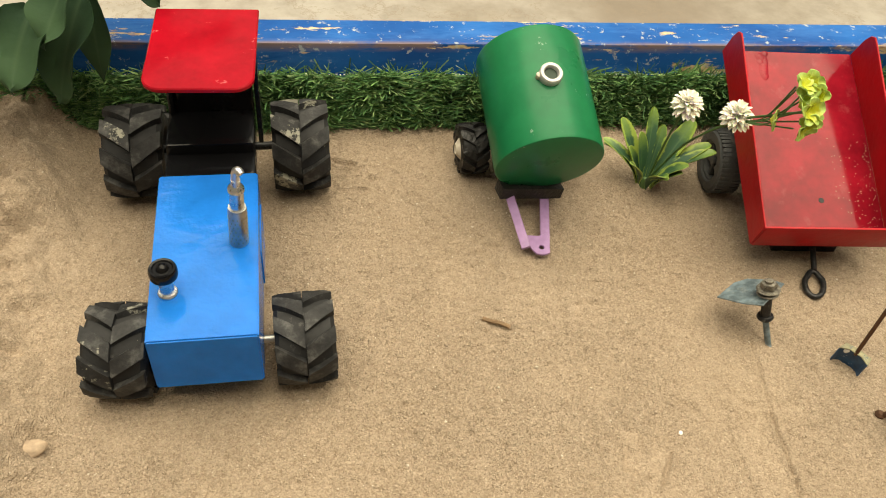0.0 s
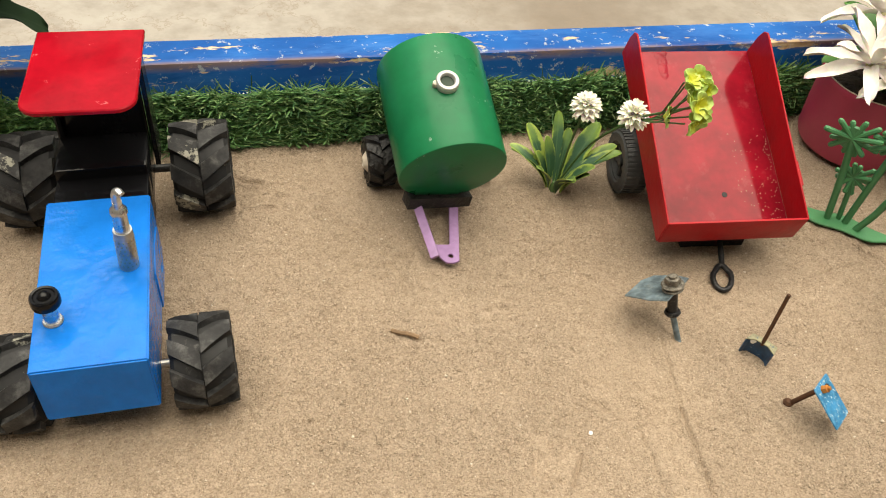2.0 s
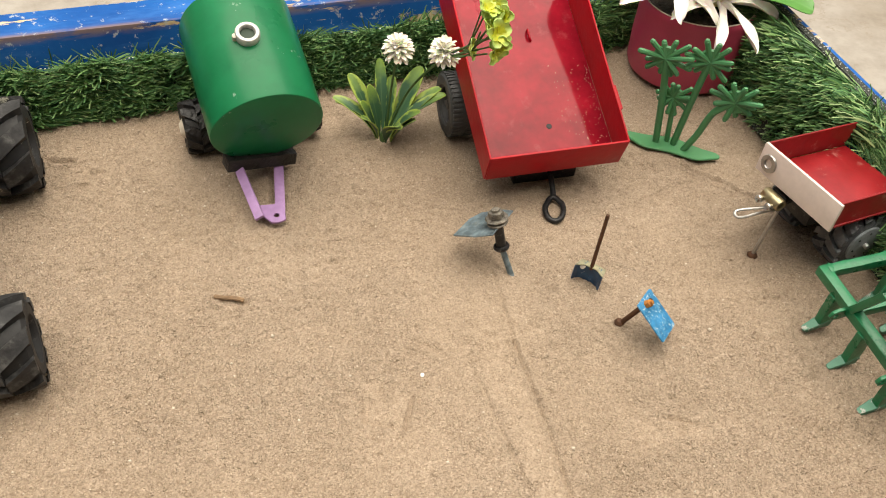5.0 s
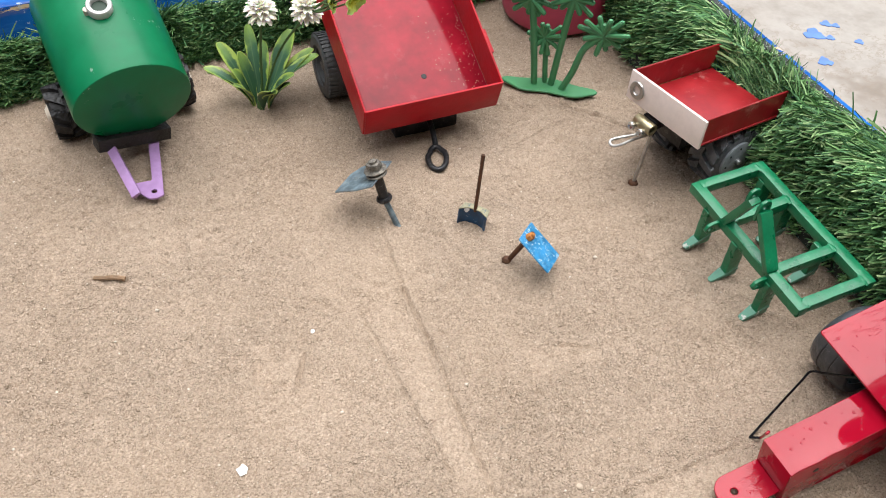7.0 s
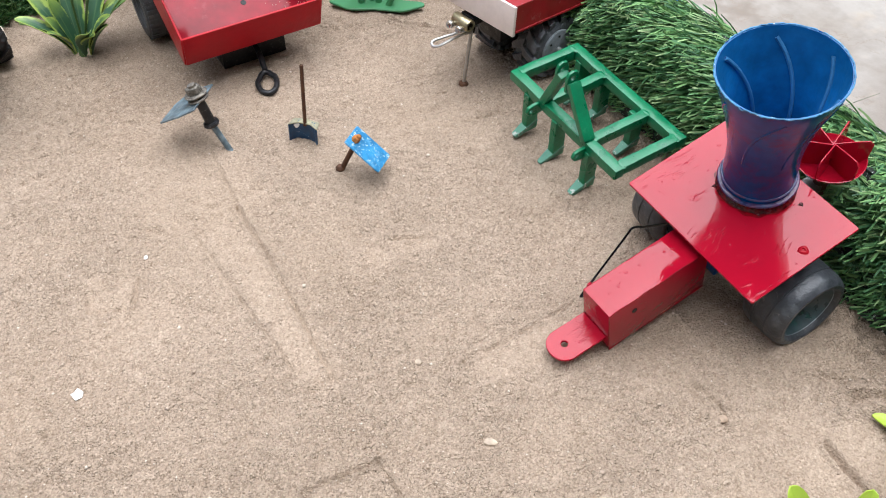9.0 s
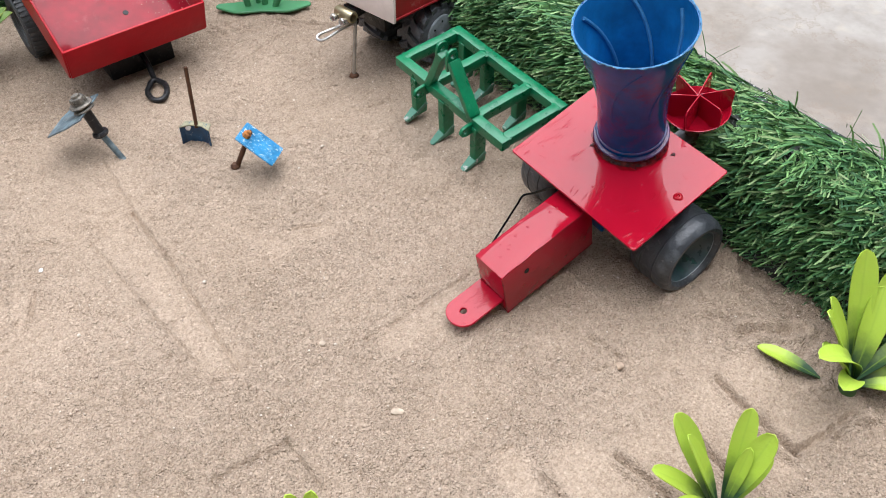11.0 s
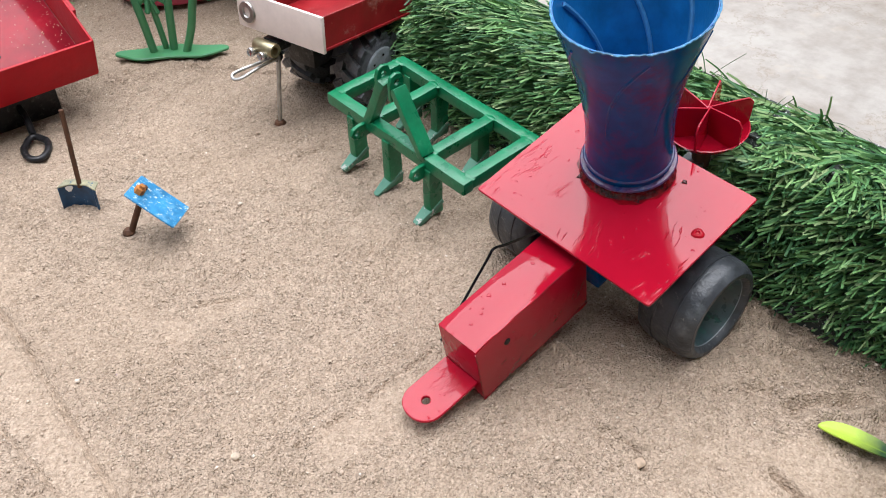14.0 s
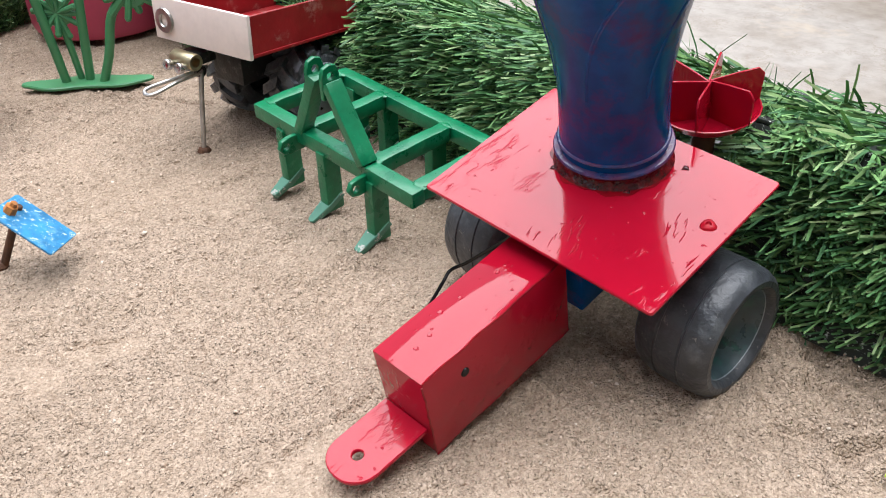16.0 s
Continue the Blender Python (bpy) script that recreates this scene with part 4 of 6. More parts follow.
def add_lugs(wheel, r, w, lugs, m, material, inner):
    """Chevron lugs round a tyre, each an object of its own on one of two shared meshes."""
    h, c = w / 2, r * 0.865
    for side in (-1, 1):
        own = bmesh.new()
        rows = []
        for i in range(5):
            u = i / 4
            x = side * h * (0.02 + 0.99 * u)
            a = 0.27 * u * 14 / lugs
            wide = (0.146 - 0.012 * u) * 14 / lugs
            top = r * (1.0 - 0.05 * u ** 3)
            low = c * 0.94
            rows.append([own.verts.new((x, rr * math.sin(aa), rr * math.cos(aa))) for rr, aa in ((low, a - wide), (top, a - wide * 0.82), (top, a + wide * 0.82), (low, a + wide))])
        for p, q in zip(rows, rows[1:]):
            for j in range(3):
                own.faces.new((p[j], p[j + 1], q[j + 1], q[j]))
        own.faces.new(rows[0])
        own.faces.new(rows[-1])
        bmesh.ops.recalc_face_normals(own, faces=own.faces[:])
        me = mesh_of(own, "lug")
        me.materials.append(inner if inner and side < 0 else material)
        for k in range(lugs):
            ob = new("lug", me)
            ob.parent = wheel
            ob.matrix_basis = m @ pose(0, 0, 0, -360 * (k + (0.5 if side > 0 else 0)) / lugs)


def lug_wheel(parent, r, w, lugs, m, tyre_mat, lug_mat, label, inner=None):
    wheel = part("wheel", tractor_tyre(r, w, lugs, m), tyre_mat, parent, label)
    add_lugs(wheel, r, w, lugs, m, lug_mat, inner)
    return wheel


def rim_disc(r, w, m, dish=0.25):
    turn = m @ pose(0, 0, 0, 0, 90, 0)
    h = w / 2
    bm = lathe([(0, -h * dish), (r * 0.3, -h * dish), (r * 0.34, -h * dish * 1.5), (r * 0.8, -h * dish), (r * 0.9, -h * 0.9), (r, -h * 0.9), (r, h * 0.9), (r * 0.9, h * 0.9), (r * 0.8, h * dish), (r * 0.34, h * dish * 1.5), (r * 0.3, h * dish), (0, h * dish)], turn, 28)
    return bm


# ---- tractor ----
def build_tractor():
    t = thing("toy_tractor", pose(-0.0595, 0.307, 0, 0, 0, 3.0), "handmade toy tractor, blue hood, red roof, black cab, on sand", "toy tractor")
    # hood: its back is a little higher than its front
    hood = bmesh.new()
    prof = [(-0.0285, 0.026), (-0.0285, 0.0685), (0.094, 0.0785), (0.094, 0.030)]
    for sx in (-0.0305, 0.0295):
        for y, z in prof:
            hood.verts.new((sx, y, z))
    hood.verts.ensure_lookup_table()
    v = hood.verts
    for f in ((0, 1, 2, 3), (7, 6, 5, 4), (0, 4, 5, 1), (1, 5, 6, 2), (2, 6, 7, 3), (3, 7, 4, 0)):
        hood.faces.new([v[i] for i in f])
    bmesh.ops.recalc_face_normals(hood, faces=hood.faces[:])
    bmesh.ops.bevel(hood, geom=hood.edges[:], offset=0.0009, segments=2, affect="EDGES")
    part("hood", hood, BLUE, t)
    side = plate([(-0.02, 0.0), (0.012, 0.0), (0.020, 0.014), (0.020, 0.032), (0.0, 0.036), (-0.02, 0.03)], 0.0015, pose(0.0303, 0.066, 0.026, 90, 0, 90), 0.0003, holes=((0.005, 0.010, 0.003), (0.010, 0.022, 0.003)))
    part("side_bracket", side, BLUE, t)
    # air filter
    air = rod((-0.0200, 0.0040, 0.069), (-0.0200, 0.0040, 0.090), 0.0041, 16)
    filt = part("air_filter", air, ALLOY, t, "clear tube with a black domed cap")
    part("collar", lathe([(0.0040, 0), (0.0053, 0), (0.0056, 0.0010), (0.0050, 0.0018), (0.0040, 0.0018)], pose(-0.020, 0.004, 0.0708), 20), ALLOY, filt)
    part("cap", lathe([(0.0, 0.0), (0.0062, 0.0), (0.0076, 0.001), (0.0079, 0.0026), (0.0077, 0.0062), (0.0071, 0.0073), (0.0058, 0.0071), (0.0052, 0.0063), (0.0036, 0.0063), (0.0028, 0.0082), (0, 0.0098)], pose(-0.020, 0.004, 0.0845), 28), BLACK, filt, "round black rubber cap")
    # exhaust
    ex = part("exhaust", lathe([(0, 0), (0.0054, 0), (0.0056, 0.001), (0.0054, 0.029), (0.0051, 0.030), (0.0051, 0.031), (0.0042, 0.031)], pose(0.0185, 0.0385, 0.0728, 4, 3.2), 22), STEEL, t, "dull steel exhaust pipe")
    part("sleeve", lathe([(0.0042, 0.030), (0.0040, 0.043), (0.0042, 0.0442), (0.0047, 0.0446), (0.0046, 0.0465), (0.0036, 0.0480), (0.0027, 0.049), (0.0026, 0.053), (0, 0.0535)], pose(0.0185, 0.0385, 0.0728, 4, 3.2), 18), ALLOY, ex)
    dots = bmesh.new()
    for k in range(14):
        for j in range(7):
            box(0.0008, 0.0003, 0.0012, pose(0.0185, 0.0385, 0.0728, 4, 3.2) @ pose(0, 0, 0.005 + j * 0.0033, 0, 0, 360 * (k + 0.5 * (j % 2)) / 14) @ pose(0, -0.0055, 0), 0, dots)
    part("perforations", dots, BRASS, ex, "rows of small punched slots")
    part("tip", tube([(0.0215, 0.0347, 0.1255), (0.0216, 0.0345, 0.1290), (0.0222, 0.0340, 0.1318), (0.0236, 0.0328, 0.1335), (0.0250, 0.0310, 0.1325)], 0.0024, 12), ALLOY, ex)
    # cab
    part("seat", box(0.056, 0.036, 0.026, pose(-0.0005, 0.138, 0.068), 0.002), BLACK, t)
    part("seat_back", box(0.056, 0.006, 0.060, pose(-0.0005, 0.160, 0.093, -4), 0.001), BLACK, t)
    part("chassis", box(0.050, 0.10, 0.024, pose(0, 0.125, 0.047), 0.002), BLACK, t)
    part("dash", box(0.056, 0.028, 0.030, pose(-0.0005, 0.108, 0.058), 0.001), BLACK, t)
    for sx in (-1, 1):
        part("cab_post", plate([(-0.010, 0), (0.016, 0), (0.010, 0.088), (-0.004, 0.088)], 0.003, pose(0.032 if sx > 0 else -0.0235, 0.160, 0.056, 90, 0, 90), 0.0004), BLACK, t)
    roof = plate(rounded(0.0640, 0.084, 0.012, 6, (1, 0, 0, 1)), 0.0035, pose(0.0022, 0.135, 0.1445, 1, 0, -2.2), 0.0008)
    part("roof", roof, RED_ROOF, t, "glossy red rounded roof panel")
    # axles and wheels
    part("axle", rod((-0.036, 0.0, 0.028), (0.036, 0.0, 0.028), 0.0024), STEEL, t)
    part("axle", rod((-0.045, 0.175, 0.033), (0.045, 0.175, 0.033), 0.003), BLACK_STEEL, t)
    for x, y, r, w in ((-0.0515, 0.0, 0.0285, 0.036), (0.0535, 0.0, 0.0282, 0.035), (-0.0580, 0.175, 0.0338, 0.040), (0.0575, 0.175, 0.0338, 0.040)):
        m = pose(x, y, r - 0.0015, 0, 0, (-6 if x < 0 else 2) if y < 0.1 else 0)
        wheel = lug_wheel(t, r, w, 9, m, RUBBER, RUBBER_LUG, "black ribbed rubber tractor tyre", RUBBER_WORN if x > 0 and y > 0.1 else None)
        part("rim", rim_disc(r * 0.52, w * 0.8, m, 0.5), BLACK_STEEL, wheel)
    return t


build_tractor()


# ---- tank trailer ----
def build_tanker():
    t = thing("tank_trailer", pose(0.1646, 0.4356, 0, 0, 0, 4.7), "green cylindrical water tank trailer with lilac drawbar", "toy trailer")
    tilt = pose(0, 0, 0.055, 22.5)  # y runs along the tank, rising towards the rear
    r, ln = 0.0394, 0.0905
    tank = part("tank", lathe([(0, 0), (r - 0.0016, 0.0), (r - 0.0004, 0.0006), (r, 0.0018), (r * 1.003, ln * 0.5), (r, ln - 0.0018), (r - 0.0008, ln), (0, ln)], tilt @ pose(0, 0, 0, -90), 64), GREEN, t)
    part("filler_neck", lathe([(0.0052, 0.0), (0.0078, 0.0), (0.0082, 0.0012), (0.0082, 0.0055), (0.0076, 0.0064), (0.0056, 0.0064), (0.0050, 0.0055), (0.0050, 0.001), (0, 0.001)], tilt @ pose(-0.0015, 0.0475, r - 0.001), 28), NECK, tank, "pale ring-shaped filler neck")
    # a near-black green disc paints the shade inside the neck
    part("neck_hole", lathe([(0, 0.0034), (0.0048, 0.0034), (0.0048, 0.002)], tilt @ pose(-0.0015, 0.0475, r - 0.001), 20), HOLE_SHADE, tank)
    part("weld_drop", lathe([(0, -0.003), (0.0018, -0.002), (0.002, 0.002), (0, 0.0032)], tilt @ pose(-0.0098, 0.0475, r + 0.0010), 10), CREAM, tank)
    inv = t.matrix_world.inverted()

    def strap(a, b, wide, thick, roll):
        a, b = inv @ Vector(a), inv @ Vector(b)
        d = b - a
        m = Matrix.Translation((a + b) / 2) @ d.to_track_quat("Y", "Z").to_matrix().to_4x4() @ pose(0, 0, 0, 0, roll)
        return box(wide, d.length, thick, m, 0.0004)

    part("cross_beam", strap((0.1335, 0.4445, 0.0235), (0.1830, 0.4550, 0.0135), 0.012, 0.0095, 0), WOOD_TYRE, t)
    part("cradle", box(0.042, 0.060, 0.008, tilt @ pose(0, 0.050, -r - 0.0015), 0.001), WOOD_TYRE, t)
    # drawbar: two flat straps met by a drilled plate
    part("drawbar_strap", strap((0.1415, 0.4460, 0.0190), (0.1490, 0.3990, 0.0075), 0.0065, 0.0028, 24), LILAC, t)
    part("drawbar_strap", strap((0.1715, 0.4530, 0.0095), (0.1640, 0.4050, 0.0055), 0.0070, 0.0022, -6), LILAC, t)
    hp = inv @ Vector((0.1590, 0.4035, 0.0068))
    part("hitch_plate", plate([(-0.0095, 0.0095), (-0.0070, -0.002), (-0.0035, -0.0085), (0.0015, -0.0098), (0.0065, -0.0085), (0.0088, 0.002), (0.0080, 0.0095), (0.002, 0.0075)], 0.0018, Matrix.Translation(hp) @ pose(0, 0, 0, 6), 0.0003, holes=((0.0015, -0.0030, 0.0019),)), LILAC, t)
    # wheels under the rear
    part("axle", rod((-0.045, 0.064, 0.0195), (0.045, 0.064, 0.0195), 0.0025), BLACK_STEEL, t)
    part("axle_block", box(0.040, 0.012, 0.034, pose(0, 0.064, 0.029), 0.001), WOOD_TYRE, t)
    for e in (-1, 1):
        m = pose(e * 0.0400, 0.064, 0.0195)
        w = lug_wheel(t, 0.0203, 0.021, 10, m, WOOD_TYRE, WOOD_TYRE, "small black carved wheel with a cream hub")
        part("hub", rim_disc(0.0118, 0.0215, m, 0.8), CREAM, w)
    return t


build_tanker()


# ---- red tipping trailer ----
def build_trailer():
    t = thing("tipping_trailer", pose(0.3579, 0.3790, 0, 0, 0, -3.0), "glossy red open toy trailer nose-down on its hook", "toy trailer")
    tilt = pose(0, 0, 0.0261, 24.3, -0.6)
    w, ln, h, th = 0.1005, 0.159, 0.0255, 0.0016
    bed = part("bed_floor", box(w, ln, th, tilt @ pose(0, ln / 2, 0), 0.0004), RED_BED, t)
    # no opening: a black disc paints the dark of the drain hole
    part("drain_hole", lathe([(0, 0.0), (0.0022, 0.0), (0.0020, 0.0003), (0, 0.0003)], tilt @ pose(0.006, 0.0346, th / 2), 12), BLACK, bed)
    part("front_wall", box(w + 0.002, th, h, tilt @ pose(0, 0.0018, h / 2, -8), 0.0004), RED_WALL, t)
    for s in (-1, 1):
        outline = [(0, 0), (ln, 0), (ln, h * 0.80), (ln - 0.002, h * 1.14), (ln - 0.006, h * 1.30), (ln - 0.012, h * 1.30), (ln * 0.5, h * 1.14), (0.003, h)]
        part("side_wall", plate(outline, th, tilt @ pose(s * w / 2 + (th / 2 + 0.001 if s > 0 else -0.001 + th / 2 - 0.0005), 0, 0, 90, 0, 90), 0.0004), RED_WALL, t)
    part("side_lug", box(0.003, 0.020, 0.009, tilt @ pose(w / 2 + 0.0035, 0.040, h - 0.006), 0.0008), RED_WALL, t)
    blob = bmesh.new()
    rnd = random.Random(8)
    for k in range(26):
        u = k / 25
        sz = rnd.uniform(0.0018, 0.0032)
        lathe([(0, sz * 0.32), (sz * 0.7, sz * 0.24), (sz * 1.25, 0)], tilt @ pose(-0.022 + rnd.uniform(-1, 1) * 0.003 * (1.1 - u), ln - 0.002 - 0.020 * u, th / 2), 8, blob, wobble=0.15)
    part("paint_run", blob, RED_BED, bed, "thick red paint run")
    part("bed_loop", tube([tilt @ Vector(q) for q in ((0.0105, 0.108, 0.0008), (0.0095, 0.110, 0.0030), (0.0095, 0.116, 0.0036), (0.0105, 0.118, 0.0008))], 0.0010, 8), RED_ROOF, bed)
    crumbs = bmesh.new()
    for k in range(130):
        u = rnd.random() ** 1.4
        sz = rnd.uniform(0.00016, 0.00042)
        box(sz * 1.6, sz * 1.4, sz, tilt @ pose(w / 2 - 0.002 - 0.030 * rnd.random() ** 2.2, 0.004 + 0.085 * u, th / 2 + sz * 0.4, 0, 0, rnd.uniform(0, 90)), 0, crumbs)
    tagged(part("sand_crumbs", crumbs, BROWN_STONE, bed, "sand grains spilt on the bed"), kind="stuff")
    part("chassis_block", box(0.050, 0.030, 0.031, pose(0.004, 0.034, 0.0150), 0.001), BLACK_STEEL, t)
    part("axle_beam", box(0.060, 0.016, 0.034, pose(0, 0.092, 0.040), 0.001), BLACK_STEEL, t)
    inv = t.matrix_world.inverted()
    hook = tube([inv @ Vector(q) for q in ((0.3640, 0.4010, 0.0130), (0.3632, 0.3900, 0.0105), (0.3612, 0.3800, 0.0070), (0.3597, 0.3740, 0.0050))], 0.0021, 10)
    ring = [inv @ Vector((0.3558 + 0.0072 * math.sin(a) * (1.0 if math.cos(a) < 0.4 else 0.80) + 0.0030 * math.cos(a), 0.3625 + 0.0112 * math.cos(a), 0.0030 + 0.0010 * math.cos(a))) for a in (2 * math.pi * k / 20 for k in range(20))]
    tube(ring, 0.0021, 10, hook, closed=True)
    part("hook_eye", hook, BLACK_STEEL, t, "black iron tow eye")
    part("axle", rod((-0.050, 0.092, 0.0240), (0.050, 0.092, 0.0240), 0.003), BLACK_STEEL, t)
    for s in (-1, 1):
        m = pose(s * 0.0475, 0.0925, 0.0246, 0, 0, 0)
        turn = m @ pose(0, 0, 0, 0, 90, 0)
        r, hw = 0.0252, 0.0100
        tyre = lathe([(r * 0.62, -hw * 0.9), (r * 0.66, -hw), (r * 0.9, -hw), (r * 0.98, -hw * 0.8), (r, -hw * 0.3), (r, hw * 0.3), (r * 0.98, hw * 0.8), (r * 0.9, hw), (r * 0.66, hw), (r * 0.62, hw * 0.9)], turn, 40, closed=True)
        for k in range(44):
            a = 2 * math.pi * k / 44
            for e in (-1, 1):
                box(hw * 0.75, 0.0017, 0.0012, m @ pose(0, 0, 0, math.degrees(a)) @ pose(e * hw * 0.52, 0, r * 0.995), 0, tyre)
        wheel = part("wheel", tyre, RUBBER_GREY, t, "grey treaded toy wheel with spokes")
        hub = lathe([(r * 0.63, -hw * 0.85), (r * 0.56, -hw * 0.8), (r * 0.54, 0), (r * 0.56, hw * 0.8), (r * 0.63, hw * 0.85)], turn, 28, closed=True)
        rod((m @ Vector((-hw * 0.75, 0, 0))), (m @ Vector((hw * 0.75, 0, 0))), r * 0.17, 12, hub)
        for k in range(6):
            box(0.004, 0.0038, r * 0.46, m @ pose(0, 0, 0, 60 * k) @ pose(s * hw * 0.35, 0, r * 0.36), 0.0005, hub)
        part("spoked_rim", hub, RUBBER_GREY, wheel)
    return t


build_trailer()


# ---- small cart with a white front ----
def build_cart():
    t = thing("two_wheel_cart", pose(0.4836, 0.2847, 0, 0, 0, 7.6), "small red two-wheeled cart with a white front board", "toy cart")
    tilt = pose(0.0008, -0.0012, 0.0562, -1.2, 3.7)  # x runs to the rear
    w, ln, h, th = 0.0672, 0.0840, 0.0195, 0.0016
    bed = part("bed_floor", box(ln, w, th, tilt @ pose(ln / 2, 0, 0), 0.0004), RED_DARK, t)
    part("front_board", box(th * 1.4, w + 0.003, h + 0.002, tilt @ pose(0, 0, h / 2, 0, -1), 0.0005), WHITE_PAINT, t, "white painted front board")
    for s in (-1, 1):
        part("side_wall", plate([(0.001, 0), (ln, 0), (ln + 0.004, h), (0.001, h)], th, tilt @ pose(0, s * w / 2 + th / 2, 0, 90), 0.0004), RED_DARK, t)
    part("washer", lathe([(0.0032, -0.0006), (0.0062, -0.0006), (0.0066, 0.0), (0.0062, 0.0010), (0.0034, 0.0010), (0.0030, 0.0004)], tilt @ pose(-0.0016, 0.0258, h * 0.47, 0, -91), 22, closed=True), STEEL, t, "steel washer fixed to the front board")
    # axle block, hitch nuts and wire stand
    part("axle_block", box(0.050, 0.022, 0.018, pose(0.040, 0, 0.0415), 0.001), BLACK_STEEL, t)
    part("axle", rod((0.050, -0.034, 0.0255), (0.050, 0.034, 0.0255), 0.0026), STEEL, t)
    hitch = part("hitch_block", lathe([(0.0026, -0.0078), (0.0040, -0.0080), (0.0044, -0.0074), (0.0044, 0.0074), (0.0040, 0.0080), (0.0026, 0.0078)], pose(-0.0045, 0.0075, 0.0490, 90), 18, closed=True), BRASS, t, "brass terminal barrel with two screws")
    for y in (0.0125, 0.0035):
        nut = lathe([(0, 0.0006), (0.0006, 0.0006), (0.0022, 0.0010), (0.0027, 0.0004), (0.0027, -0.0016), (0.0017, -0.0020), (0.0017, -0.0060), (0, -0.0060)], pose(-0.0125, y, 0.0478, 0, -75), 14)
        part("hitch_screw", nut, ALLOY, hitch, "bright slotted screw")
    part("hitch_mount", box(0.010, 0.013, 0.006, pose(0.005, 0.008, 0.0490), 0.0008), BLACK_STEEL, t)
    part("wire_eye", lathe([(0.0012, -0.0016), (0.0030, -0.0016), (0.0034, 0.0), (0.0030, 0.0016), (0.0012, 0.0016)], pose(0.0010, 0.0050, 0.0418, 90, 20), 12, closed=True), BLACK_STEEL, t)
    part("wire_loop", tube([(0.0, 0.006, 0.042), (-0.010, 0.010, 0.0405), (-0.022, 0.0150, 0.0385), (-0.0262, 0.0155, 0.0375), (-0.0275, 0.0125, 0.0365), (-0.0240, 0.0095, 0.0370), (-0.012, 0.0065, 0.0400), (0.0, 0.0035, 0.0415)], 0.0010, 8), STEEL, t, "bent bright wire hook")
    leg = tube([(0.006, 0.0060, 0.0420), (0.0020, 0.0050, 0.0425), (0.0004, 0.0040, 0.0395), (-0.0035, 0.0030, 0.0200), (-0.0066, 0.0024, 0.0015)], 0.0013, 10)
    stand = part("stand_leg", leg, STEEL, t)
    part("foot", lathe([(0, 0), (0.0036, 0), (0.0040, 0.0006), (0.0030, 0.0022), (0.0014, 0.0028), (0, 0.0028)], pose(-0.0066, 0.0024, -0.0002), 7), RUST, stand)
    for s in (-1, 1):
        m = pose(0.050, s * 0.0225, 0.0250, 0, 0, 90)
        wheel = lug_wheel(t, 0.0244, 0.022, 13, m, RUBBER_CART, RUBBER_CART, "lugged grey wheel with a bolted disc")
        disc = lathe([(0, 0.0008), (0.0138, 0.0008), (0.0144, 0.0004), (0.0144, -0.002), (0, -0.002)], m @ pose(s * 0.0122, 0, 0, 0, s * 90), 26)
        part("hub_disc", disc, DISC_GREY, wheel, "drilled grey steel hub disc")
        part("hub_bolt", rod(m @ Vector((s * 0.011, 0, 0)), m @ Vector((s * 0.0162, 0, 0)), 0.0020, 10), ALLOY, wheel)
        # short black rods paint the dark inside the disc's drilled holes
        for k in range(7):
            a = 2 * math.pi * k / 7
            q = m @ Vector((s * 0.0112, 0.0105 * math.sin(a), 0.0105 * math.cos(a)))
            part("disc_hole", rod(q, m @ Vector((s * 0.01325, 0.0105 * math.sin(a), 0.0105 * math.cos(a))), 0.0009, 8), BLACK, wheel)
    return t


build_cart()


